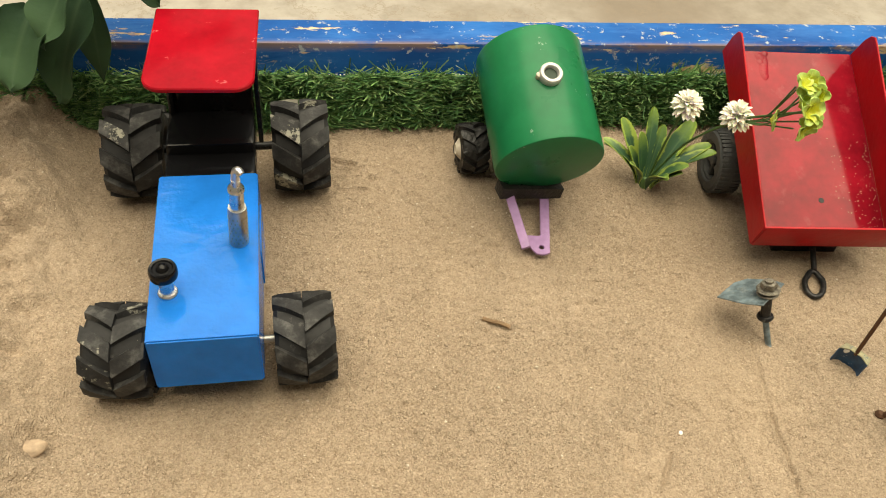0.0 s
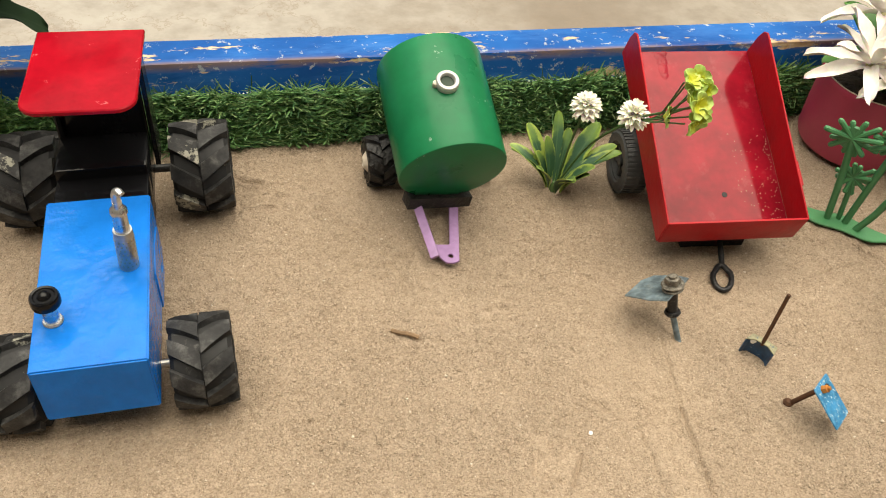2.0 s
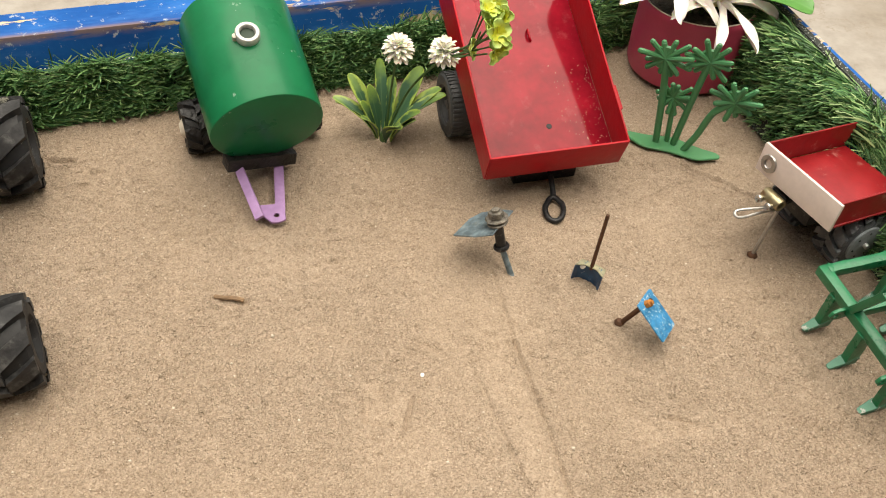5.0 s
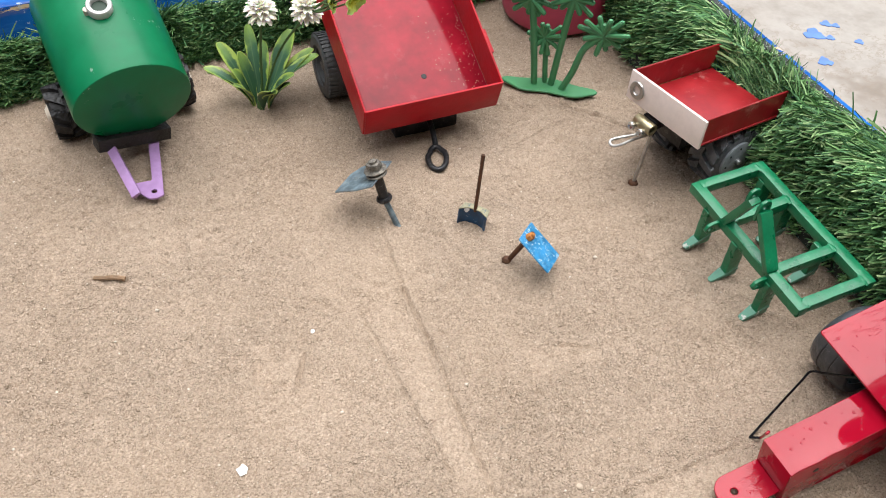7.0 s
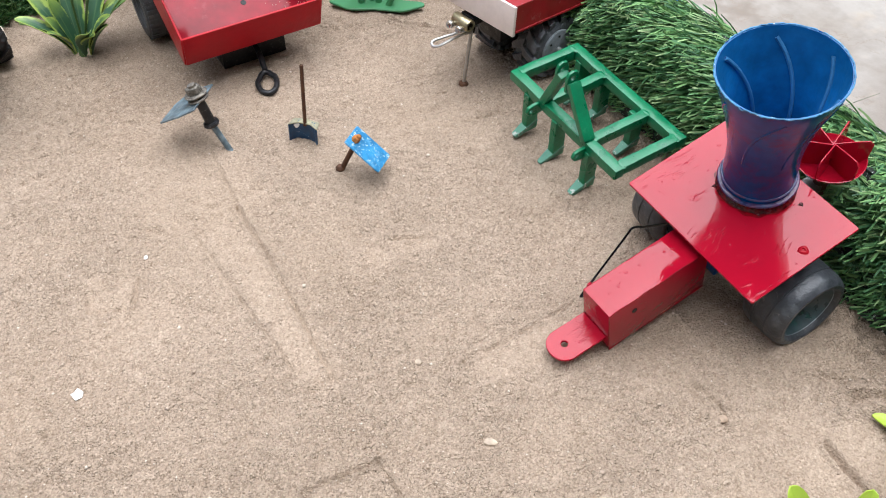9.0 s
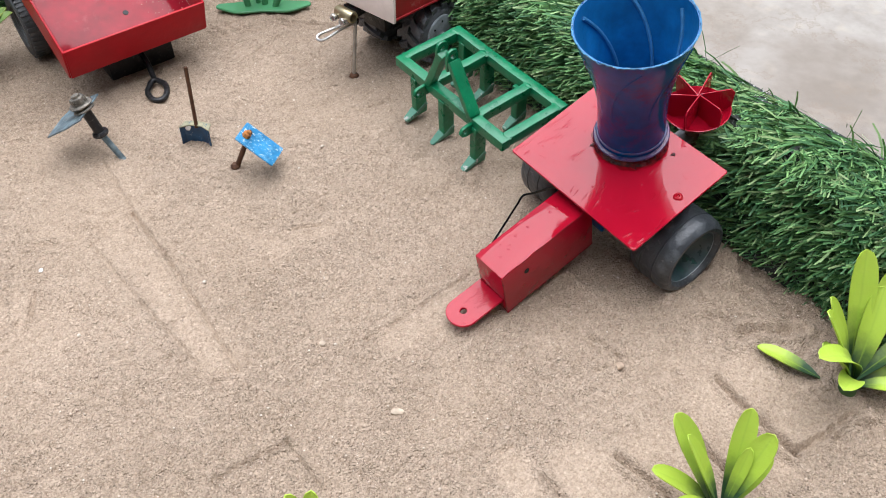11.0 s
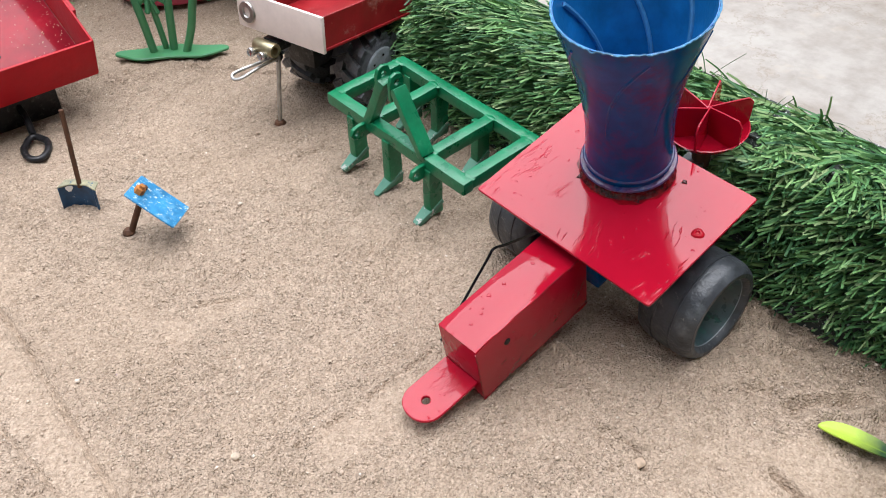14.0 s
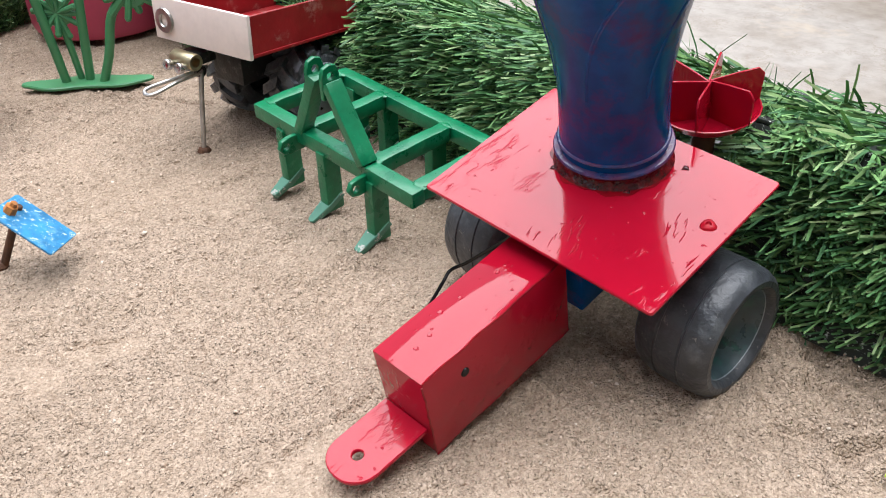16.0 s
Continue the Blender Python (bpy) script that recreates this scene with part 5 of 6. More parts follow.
# ---- cultivator ----
def build_cultivator():
    t = thing("toy_cultivator", pose(0.5038, 0.1793, 0.0370, 3.0, -3.4, -2.2), "green welded toy cultivator frame with worn tines", "cultivator")
    b, hx, hy = 0.0072, 0.0245, 0.0515

    def worn(bm, seed):
        """Filed, uneven faces and edges."""
        bmesh.ops.subdivide_edges(bm, edges=[e for e in bm.edges if e.calc_length() > 0.012], cuts=7, use_grid_fill=True)
        for v in bm.verts:
            v.co += 0.00030 * noise.noise_vector(v.co * 190 + Vector((seed, 0, 0))) + 0.00030 * noise.noise_vector(v.co * 60 + Vector((0, seed, 0)))
        return bm

    def bar(name, a, c, wide=b, tall=b):
        a, c = Vector(a), Vector(c)
        d = c - a
        m = Matrix.Translation((a + c) / 2) @ d.to_track_quat("Y", "Z").to_matrix().to_4x4()
        return part(name, worn(box(wide, d.length, tall, m, 0.0008), a.x * 900 + a.y * 500), GREEN_FRAME, t)

    def weld(x, y, z, r, seed):
        bm = bmesh.new()
        bmesh.ops.create_icosphere(bm, subdivisions=2, radius=r)
        for v in bm.verts:
            v.co = Vector((v.co.x * 0.7, v.co.y * 1.35, v.co.z * 0.26)) * (1 + 0.5 * noise.noise(v.co * 420 + Vector((seed, 0, 0))))
        bm.transform(pose(x, y, z))
        part("weld", bm, GREEN_FRAME, t, "lumpy painted weld")

    bar("side_bar", (-hx, -hy - b / 2, 0), (-hx, hy + b / 2, 0))
    bar("side_bar", (hx, -hy - b / 2, 0), (hx, hy + b / 2, 0))
    for y in (-hy, -0.0245, 0.0195, hy):
        bar("cross_bar", (-hx + b / 2, y, 0.0004), (hx - b / 2, y, 0.0004), b * 0.92)
        for sx in (-1, 1):
            weld(sx * (hx - b / 2), y, 0.0034, 0.0030, y * 900 + sx)
    # mast: two leaning straps that meet under a pair of drilled lugs
    for y, ty in ((-0.0245, -0.0025), (0.0195, 0.0070)):
        bar("mast_strap", (-hx - 0.0005, y, 0.003), (-0.0235, ty, 0.0330), 0.0082, 0.0050)
    for ty in (-0.0030, 0.0072):
        lug = plate([(-0.0046, -0.010), (0.0046, -0.010), (0.0048, 0.000), (0.0034, 0.0040), (0, 0.0052), (-0.0034, 0.0040), (-0.0048, 0.000)], 0.0022, pose(-0.0232, ty + 0.0011, 0.0352, 90, 0, 2), 0.0003, holes=((0, 0.0, 0.0018),))
        part("top_lug", lug, GREEN_FRAME, t)
    for y in (-0.0270, 0.0215):
        lug = plate([(0.003, -0.0045), (-0.008, -0.0042), (-0.0120, -0.0030), (-0.0138, 0.0), (-0.0120, 0.0034), (-0.008, 0.0042), (0.003, 0.0036)], 0.0024, pose(-hx, y, -0.0035, 90, 0, 3), 0.0003, holes=((-0.0098, 0.0, 0.0017),))
        part("lower_lug", lug, GREEN_FRAME, t)
    # tines: a flat leg with a worn foot that points ahead
    for x, y in ((-hx, 0.0345), (-hx, 0.0045), (-hx, -0.0285), (hx, 0.0200), (hx - 0.002, -0.0160), (hx, 0.0430)):
        tine = part("tine", worn(box(0.0092, 0.0056, 0.031, pose(x, y, -0.0175), 0.0007), y * 700), GREEN_FRAME, t)
        toe = plate([(0.0044, -0.0030), (0.0044, 0.0030), (-0.0045, 0.0036), (-0.0150, 0.0022), (-0.0158, 0.0), (-0.0150, -0.0022), (-0.0045, -0.0036)], 0.0034, pose(x, y, -0.0262, 0, -28, 0), 0.0004)
        part("point", worn(toe, y * 300), GREEN_WORN, tine, "worn green tine point")
    return t


build_cultivator()


# ---- fertiliser spreader ----
CABLE = ((0.4690, 0.0690, 0.0440), (0.4690, 0.0800, 0.0330), (0.4685, 0.0910, 0.0220), (0.4665, 0.0975, 0.0165), (0.4600, 0.0960, 0.0140), (0.4400, 0.0902, 0.0075), (0.4190, 0.0838, 0.0014), (0.4172, 0.0826, 0.0016), (0.4205, 0.0795, 0.0035))
LOOP = ((0.4205, 0.0795, 0.0035), (0.4160, 0.0760, 0.0160), (0.4100, 0.0722, 0.0275), (0.4070, 0.0712, 0.0285))


def build_spreader():
    t = thing("toy_spreader", pose(0.4837, 0.0478, 0, 0, 0, -4.3), "red toy spreader with a blue bottle hopper", "toy spreader")
    tilt = t.matrix_world.inverted() @ pose(0.4867, 0.0498, 0.0637, 3.6, -14.34, -3.0)  # x runs to the rear and rises
    deck = part("deck", plate(rounded(0.0702, 0.0944, 0.0012, 2), 0.0013, tilt, 0.0003, holes=()), RED, t, "glossy red sheet deck")
    part("screw", lathe([(0, 0.0002), (0.0006, 0.0003), (0.0010, 0.0009), (0.0019, 0.0008), (0.0024, 0.0004), (0.0027, 0.0)], tilt @ pose(0.0051, -0.0398, 0), 12, wobble=0.10), RED_ROOF, deck, "painted-over screw head")
    for x, y in ((0.0238, -0.0191), (0.0030, -0.0104), (-0.0016, 0.0169)):
        part("burr", lathe([(0, 0.0005), (0.0008, 0.0004), (0.0013, 0.0)], tilt @ pose(x, y, 0.0001), 7, wobble=0.3), GLUE, deck, "dark nick in the deck paint")
    # ridges left by the brush where the paint ran thick
    marks, rnd = bmesh.new(), random.Random(41)
    for cx, cy, sx, sy, count in ((-0.0235, -0.0075, 0.0080, 0.0030, 20), (-0.0300, -0.0150, 0.0040, 0.0030, 6), (-0.0010, -0.0335, 0.0040, 0.0035, 12), (-0.0320, 0.0015, 0.0020, 0.0030, 5), (-0.0200, -0.0448, 0.0110, 0.0006, 7)):
        for k in range(count):
            x, y, ln = cx + rnd.uniform(-sx, sx), cy + rnd.uniform(-sy, sy), rnd.uniform(0.0020, 0.0065)
            x, turn = max(x, ln / 2 - 0.0330), rnd.gauss(0.30, 0.12)
            if sy < 0.001:
                turn = 0.0
            dx, dy = ln / 2 * math.cos(turn), ln / 2 * math.sin(turn)
            tube([tilt @ Vector(v) for v in ((x - dx, y - dy, -0.0003), (x - dx * 0.7, y - dy * 0.7, 0.0), (x, y + rnd.uniform(-0.0003, 0.0003), 0.00005), (x + dx * 0.7, y + dy * 0.7, 0.0), (x + dx, y + dy, -0.0003))], rnd.uniform(0.00012, 0.00022), 6, marks)
    tagged(part("brush_marks", marks, RED, deck, "thick ridges of brushed red paint"), kind="stuff")
    # square drawbar with a drilled tongue
    inv = t.matrix_world.inverted()
    ln, w, h = 0.066, 0.0218, 0.0345
    rnd = random.Random(15)
    zc = -h / 2
    tilt2 = tilt
    tilt = inv @ pose(0.3983, 0.0559, 0.0354, 1.5, -11.9, -1.9) @ pose(0.0865, -0.0045, 0)
    bar = part("drawbar", box(ln, w, h, tilt @ pose(-0.0865 + ln / 2, 0.0045, zc), 0.0007), RED, t)
    for p0, p1 in (((-0.0865, 0.0045 - w / 2, 0), (-0.0205, 0.0045 - w / 2, 0)), ((-0.0865, 0.0045 - w / 2, -0.001), (-0.0865, 0.0045 - w / 2, -h + 0.001)), ((-0.0865, 0.0045 - w / 2, -h), (-0.0205, 0.0045 - w / 2, -h))):
        a, b = Vector(p0), Vector(p1)
        path = [tilt @ (a.lerp(b, k / 14) + Vector((0, 0.0003, 0)) + Vector((rnd.uniform(-1, 1), rnd.uniform(-1, 1), rnd.uniform(-1, 1))) * 0.00022) for k in range(15)]
        part("edge_seam", tube(path, 0.00034, 6), SMEAR, bar, "dark worn edge of the folded sheet")
    drops = bmesh.new()
    for k in range(6):
        r = rnd.uniform(0.0006, 0.0011)
        lathe([(0, 0.00003), (r * 0.5, 0.00004), (r * 0.8, 0.00014), (r, -0.00002)], tilt @ pose(rnd.uniform(-0.084, -0.030), 0.0045 + rnd.uniform(-0.009, 0.009), 0), 10, drops, wobble=0.1)
    tagged(part("paint_drops", drops, RED, bar, "dried drops in the paint"), kind="stuff")
    # a black disc on the solid bar stands for the bolt hole's dark
    part("bolt_hole", lathe([(0, 0.0), (0.0017, 0.0), (0.0015, 0.0004), (0, 0.0004)], tilt @ pose(-0.070, 0.0045 - w / 2, zc + 0.0075, 90), 12), BLACK, bar)
    tongue = plate(rounded(0.030, 0.0195, 0.0090, 8, (0, 0, 1, 1)), 0.0016, tilt @ pose(-0.1015, 0.0055, -0.0225, 0, 2), 0.0003, holes=((-0.0055, 0, 0.0019),))
    part("tongue", tongue, RED, t)
    tilt = tilt2
    part("under_box", box(0.050, 0.022, 0.034, tilt @ pose(0.004, 0.001, -0.0225), 0.001), HOPPER_BLUE, t, "dark blue gearbox under the deck")
    # hopper: an upturned bottle top on a swollen collar
    hm = tilt @ pose(0.0165, 0.0050, 0) @ pose(0, 0, 0, -0.3, 0.2, 0)
    prof = [(0.0184, 0.002), (0.0186, 0.006), (0.0183, 0.012), (0.0182, 0.026), (0.0186, 0.036), (0.0200, 0.046), (0.0219, 0.056), (0.0245, 0.066), (0.0271, 0.075), (0.0293, 0.0825), (0.0300, 0.0860)]
    inner = [(r - 0.0004, z) for r, z in reversed(prof)]

    def slant(p):
        k = max(0.0, min(1.0, (p[2] - 0.030) / 0.056))
        return Vector((p[0], p[1], p[2] - k * (0.0010 - 0.0006 * (-0.85 * p[0] - 0.52 * p[1]) / 0.030)))

    def cut(bm):
        for v in bm.verts:
            v.co = hm @ slant(v.co)
        return bm

    hopper = part("hopper", cut(lathe(prof + inner + [(0, 0.003)], Matrix(), 56, wobble=0.004)), HOPPER_BLUE, t, "dark blue hand-painted plastic hopper")
    rnd = random.Random(5)
    lip = [(0.02975 + rnd.uniform(-0.00018, 0.00022)) for k in range(150)]
    edge = tube([(r * math.cos(2 * math.pi * k / 150), r * math.sin(2 * math.pi * k / 150), 0.0860 + rnd.uniform(-0.00030, 0.00025) - (0.0008 if k % 37 in (5, 6) else 0.0)) for k, r in enumerate(lip)], 0.00042, 6, closed=True)
    part("frayed_edge", cut(edge), HOPPER_RIM, hopper, "pale frayed cut edge")
    for k, (z0, dz, rr) in enumerate(((0.0056, 0.0020, 0.0203), (0.0094, 0.0014, 0.0189))):
        part("collar_ring", lathe([(rr - 0.002, z0 - dz / 2), (rr, z0 - dz / 3), (rr + 0.0004, z0), (rr, z0 + dz / 3), (rr - 0.002, z0 + dz / 2)], hm, 48, closed=True, wobble=0.004), RING_BLUE, hopper)
    lining = [(0, 0.0040), (0.0174, 0.0040)] + [(r - 0.0006, z) for r, z in prof[1:-1]] + [(prof[-1][0] - 0.0006, 0.0859), (prof[-1][0] - 0.0010, 0.0859)] + [(r - 0.0010, z) for r, z in reversed(prof[1:-1])] + [(0.0171, 0.0043), (0, 0.0043)]
    part("hopper_lining", cut(lathe(lining, Matrix(), 56)), HOPPER_INSIDE, hopper, "lighter blue inside of the hopper")
    # the inner flutes get a paler blue that carries their highlight
    for k in range(6):
        for off, mat in ((-0.0014, FLUTE_HIGHLIGHT), (-0.0005, HOPPER_BLUE)):
            flute = []
            for i in range(9):
                z = 0.034 + 0.046 * i / 8
                rr = np.interp(z, [q[1] for q in prof], [q[0] for q in prof]) + off
                a = radians(60 * k + 10 + 40 * (i / 8) ** 1.8)
                flute.append(hm @ slant((rr * math.cos(a), rr * math.sin(a), z)))
            part("flute", tube(flute, 0.0010 if mat is FLUTE_HIGHLIGHT else 0.0009, 8), mat, hopper)
    glue = lathe([(0.0175, 0.0050), (0.0190, 0.0044), (0.0191, 0.0028), (0.0195, 0.0014), (0.0205, 0.0003), (0.0212, -0.0012), (0.0175, -0.0012)], hm, 60, closed=True, wobble=0.03)
    tagged(part("glue_bead", glue, GLUE, hopper, "dark red glue round the hopper base"), kind="stuff")
    # a brushed film round the collar, widest towards the drawbar
    film = [(0.0204 + 0.0007 * math.sin(3 * a + 1) + 0.0007 * math.sin(7 * a) + 0.0005 * math.sin(17 * a + 2) + 0.0012 * max(0.0, -math.cos(a - 0.5))) for a in (2 * math.pi * k / 72 for k in range(72))]
    outline = [(r * math.cos(2 * math.pi * k / 72), r * math.sin(2 * math.pi * k / 72)) for k, r in enumerate(film)]
    smear = plate(outline, 0.0003, tilt @ pose(0.0160, 0.0050, 0.00015), 0.0)
    part("glue_smear", smear, SMEAR, deck, "dark glossy smear of glue on the deck")
    # spinner behind the deck: a cup with six vanes
    sm = pose(0.0580, -0.0035, 0.0722, 0, -10.0) @ Matrix.Diagonal((0.9, 0.9, 1, 1))
    cup = part("spinner", lathe([(0, 0), (0.0150, 0.0005), (0.0190, 0.0035), (0.0205, 0.0060), (0.0200, 0.0062), (0.0182, 0.0042), (0.0145, 0.0016), (0, 0.0014)], sm, 24), RED, t, "red spinner disc with six vanes")
    for k in range(6):
        v = plate([(0.0, 0.0012), (0.0165, 0.0018), (0.0205, 0.0060), (0.0215, 0.0160), (0.0190, 0.0185), (0.010, 0.0175), (0.0, 0.0160)], 0.0009, sm @ pose(0, 0, 0, 90, 0, 60 * k + 20), 0.0002)
        part("vane", v, RED, cup)
    part("spinner_post", rod((0.0580, -0.0035, 0.040), (0.0580, -0.0035, 0.073), 0.0042, 12), RUST, t)
    part("spinner_bracket", box(0.050, 0.010, 0.004, pose(0.045, -0.002, 0.056, 0, -14), 0.0006), STEEL, t)
    # axle and broad smooth wheels
    part("axle", rod((0.017, -0.045, 0.0225), (0.017, 0.050, 0.0225), 0.003), BLACK_STEEL, t)
    part("axle_strap", box(0.006, 0.004, 0.040, pose(0.004, -0.030, 0.040), 0.0006), MOSS, t, "yellowed metal strap")
    for x, y in ((0.017, -0.0395), (0.011, 0.0490)):
        r, hw = 0.0244, 0.0142
        m = pose(x, y, r - 0.0015, -90)
        tyre = lathe([(r * 0.68, -hw * 0.55), (r * 0.72, -hw * 0.88), (r * 0.78, -hw), (r * 0.86, -hw), (r * 0.93, -hw * 0.90), (r * 0.98, -hw * 0.70), (r, -hw * 0.36), (r * 0.982, -hw * 0.34), (r * 0.982, -hw * 0.30), (r, -hw * 0.28), (r, hw * 0.28), (r * 0.982, hw * 0.30), (r * 0.982, hw * 0.34), (r, hw * 0.36), (r * 0.98, hw * 0.70), (r * 0.93, hw * 0.90), (r * 0.86, hw), (r * 0.78, hw), (r * 0.72, hw * 0.88), (r * 0.68, hw * 0.55)], m, 48, closed=True)
        wheel = part("wheel", tyre, RUBBER_SMOOTH, t, "broad smooth blue-grey rubber wheel")
        part("rim", lathe([(0, -hw * 0.1), (r * 0.3, -hw * 0.1), (r * 0.6, -hw * 0.45), (r * 0.69, -hw * 0.8), (r * 0.69, hw * 0.8), (r * 0.6, hw * 0.45), (r * 0.3, hw * 0.1), (0, hw * 0.1)], m, 32), HUB_GREEN, wheel)
        for e in (-1, 1):
            part("rim_edge", lathe([(r * 0.665, e * hw * 0.56), (r * 0.695, e * hw * 0.66), (r * 0.715, e * hw * 0.80), (r * 0.70, e * hw * 0.82), (r * 0.655, e * hw * 0.64)], m, 40, closed=True), DISC_GREY, wheel, "worn pale edge of the rim")
    wire = [inv @ Vector(q) for q in CABLE]
    part("cable", tube(wire, 0.0007, 8), BLACK, t, "thin black cable")
    part("wire_end", tube([inv @ Vector(q) for q in LOOP], 0.0008, 8), RED, t, "red painted wire end")
    return t


build_spreader()


# ---- three loose tools in the sand ----
def build_tools():
    a = thing("plough_share", pose(0.3040, 0.3125, 0), "grey metal share on a bolt pushed into sand", "plough share")
    foot, col, nut = Vector((0.0, 0.0, -0.003)), Vector((-0.0058, 0.0108, 0.0170)), Vector((-0.0100, 0.0165, 0.0405))
    part("bent_strap", rod(foot, col, 0.0021, 12), STEEL_SHEET, a)
    part("bolt", rod(col, nut, 0.0034, 14), BLACK_STEEL, a)
    ax = (nut - col).to_track_quat("Z", "Y").to_matrix().to_4x4()
    part("collar", lathe([(0.002, -0.0016), (0.0050, -0.0014), (0.0056, 0.0), (0.0050, 0.0014), (0.002, 0.0016)], Matrix.Translation(col) @ ax, 18), BLACK_STEEL, a)
    inv = a.matrix_world.inverted()
    m = inv @ pose(0.2889, 0.3373, 0.0284, 6, -31.8, -56)
    part("share", plate([(0.0175, -0.0125), (0.0165, 0.0140), (0.006, 0.0150), (-0.010, 0.0115), (-0.0160, 0.004), (-0.0168, -0.0145), (0.004, -0.0150)], 0.0012, m, 0.0003), STEEL_SHEET, a, "blue-grey bent steel plate")
    seat = Matrix.Translation(nut - (nut - col).normalized() * 0.002) @ ax
    for dz, rr in ((-0.0022, 0.0056), (-0.0040, 0.0072)):
        part("washer", lathe([(0.003, 0), (rr - 0.0004, 0), (rr, 0.0008), (rr - 0.0006, 0.0016), (0.003, 0.0016)], seat @ pose(0, 0, dz, 5, -4), 20, wobble=0.03), STEEL_DARK, a)
    part("washer", lathe([(0.003, 0), (0.0074, 0), (0.0078, 0.0008), (0.0070, 0.0017), (0.003, 0.0017)], seat, 20), STEEL_DARK, a)
    part("nut", lathe([(0, 0.0078), (0.0028, 0.0076), (0.0028, 0.0060), (0.0050, 0.0058), (0.0054, 0.0050), (0.0054, 0.0020), (0.0048, 0.0016), (0, 0.0016)], seat, 6), STEEL_DARK, a)

    b = thing("toy_spade", pose(0.3500, 0.2880, 0), "dark navy bent spade with a rusty rod handle", "spade")
    q = b.matrix_world.inverted() @ pose(0.3484, 0.2907, 0.0135, 4, 4, -46)
    curve = [(-0.0102, 0.0), (-0.0082, 0.0030), (-0.004, 0.0046), (0.0, 0.0050), (0.004, 0.0046), (0.0082, 0.0030), (0.0102, 0.0), (0.0094, -0.0010), (0.0076, 0.0018), (0.0038, 0.0034), (0.0, 0.0038), (-0.0038, 0.0034), (-0.0076, 0.0018), (-0.0094, -0.0010)]
    part("blade", plate(curve, 0.0195, q, 0.0002), NAVY, b)
    part("paint_spot", lathe([(0, 0.0004), (0.0016, 0.0003), (0.0021, 0.0)], q @ pose(-0.0052, 0.0028, -0.002, 82, 0, 20), 10, wobble=0.15), WHITE_BIT, b, "white paint spot")
    part("tread", plate([(-0.0102, -0.0008), (-0.004, 0.0030), (0.004, 0.0030), (0.0102, -0.0008), (0.0098, 0.0066), (0.0, 0.0078), (-0.0080, 0.0066)], 0.0010, q @ pose(0, 0, 0.0008), 0.0003), MOSS, b, "yellowed worn top plate")
    part("handle", rod((0.0014, 0.0050, 0.012), (0.0066, 0.0101, 0.0556), 0.0013, 10), RUST, b)

    c = thing("toy_hoe", pose(0.3560, 0.2545, 0), "chipped sky-blue hoe plate on a rusty pin in sand", "hoe")
    part("pin", rod((0.0, 0.0, -0.002), (0.0115, -0.0085, 0.0285), 0.0017, 10), RUST, c)
    part("pin_foot", lathe([(0, -0.001), (0.0030, -0.001), (0.0034, 0.0008), (0.0020, 0.0026), (0, 0.003)], pose(0, 0, 0), 8), RUST, c)
    m = c.matrix_world.inverted() @ pose(0.3689, 0.2385, 0.0224, -10.9, 36.7, -57.5)
    part("hoe_plate", plate(rounded(0.0285, 0.0215, 0.0010, 2), 0.0010, m, 0.0002), SKY_PAINT, c)
    part("rusty_nut", lathe([(0, 0.0052), (0.0014, 0.005), (0.0016, 0.0035), (0.0025, 0.0032), (0.0027, 0.0), (0, 0)], m @ pose(-0.0098, -0.0026, 0), 6), RUST_ORANGE, c)


build_tools()


# ---- toy palms ----
def build_palms():
    t = thing("toy_palm_group", pose(0.4735, 0.4040, 0.0070, 0, 0, -37.2), "flat green plastic toy palms on an oval base", "toy palm")
    base = [(0.038 * math.cos(a) * (1 + 0.06 * math.sin(3 * a)), 0.0095 * math.sin(a) * (1 + 0.18 * math.sin(5 * a)) - 0.002) for a in (2 * math.pi * k / 36 for k in range(36))]
    part("base", plate(base, 0.0022, pose(0, 0, 0.0026), 0.0006), GREEN_TOY, t)
    heads = ((-0.0225, 0.0760, 0.0185, (-0.012, -0.017), 0), (0.0085, 0.0800, 0.0185, (0.001, -0.002), 1), (-0.0090, 0.0430, 0.0155, (-0.004, -0.008), 2), (0.0345, 0.0550, 0.0185, (0.009, 0.012), 3))
    for hx, hz, r, (fx, bend), k in heads:
        y = (-0.001, 0.001, 0.003, -0.003)[k]
        part("trunk", tube([(fx, y, 0.0), ((fx * 0.72 + hx * 0.28), y, hz * 0.34), (fx * 0.36 + hx * 0.64 - (0.003 if k == 3 else 0.0), y, hz * (0.72 if k != 3 else 0.76)), (hx, y, hz)], 0.0027 if k != 2 else 0.0021, 10), GREEN_TOY, t)
        crown = bmesh.new()
        rnd = random.Random(40 + k)
        lathe([(0, -0.0014), (r * 0.50, -0.0014), (r * 0.56, 0), (r * 0.50, 0.0014), (0, 0.0014)], pose(hx, y, hz, 90), 14, crown)
        for i in range(12):
            a = radians(20 + i * 30 + rnd.uniform(-6, 6))
            ln = r * rnd.uniform(0.72, 1.08)
            p0, p1 = Vector((hx, y - 0.0005, hz)), Vector((hx + ln * math.cos(a), y - 0.0015 + rnd.uniform(-0.003, 0.003), hz + ln * 0.9 * math.sin(a)))
            rod(p0, p1, 0.0019 if k != 2 else 0.0016, 8, crown, 0.0022 if k != 2 else 0.0018)
            lathe([(0, -0.002), (0.0015, -0.0014), (0.0021, 0), (0.0015, 0.0014), (0, 0.002)], Matrix.Translation(p1), 8, crown)
        part("crown", crown, GREEN_TOY, t)
    return t


build_palms()


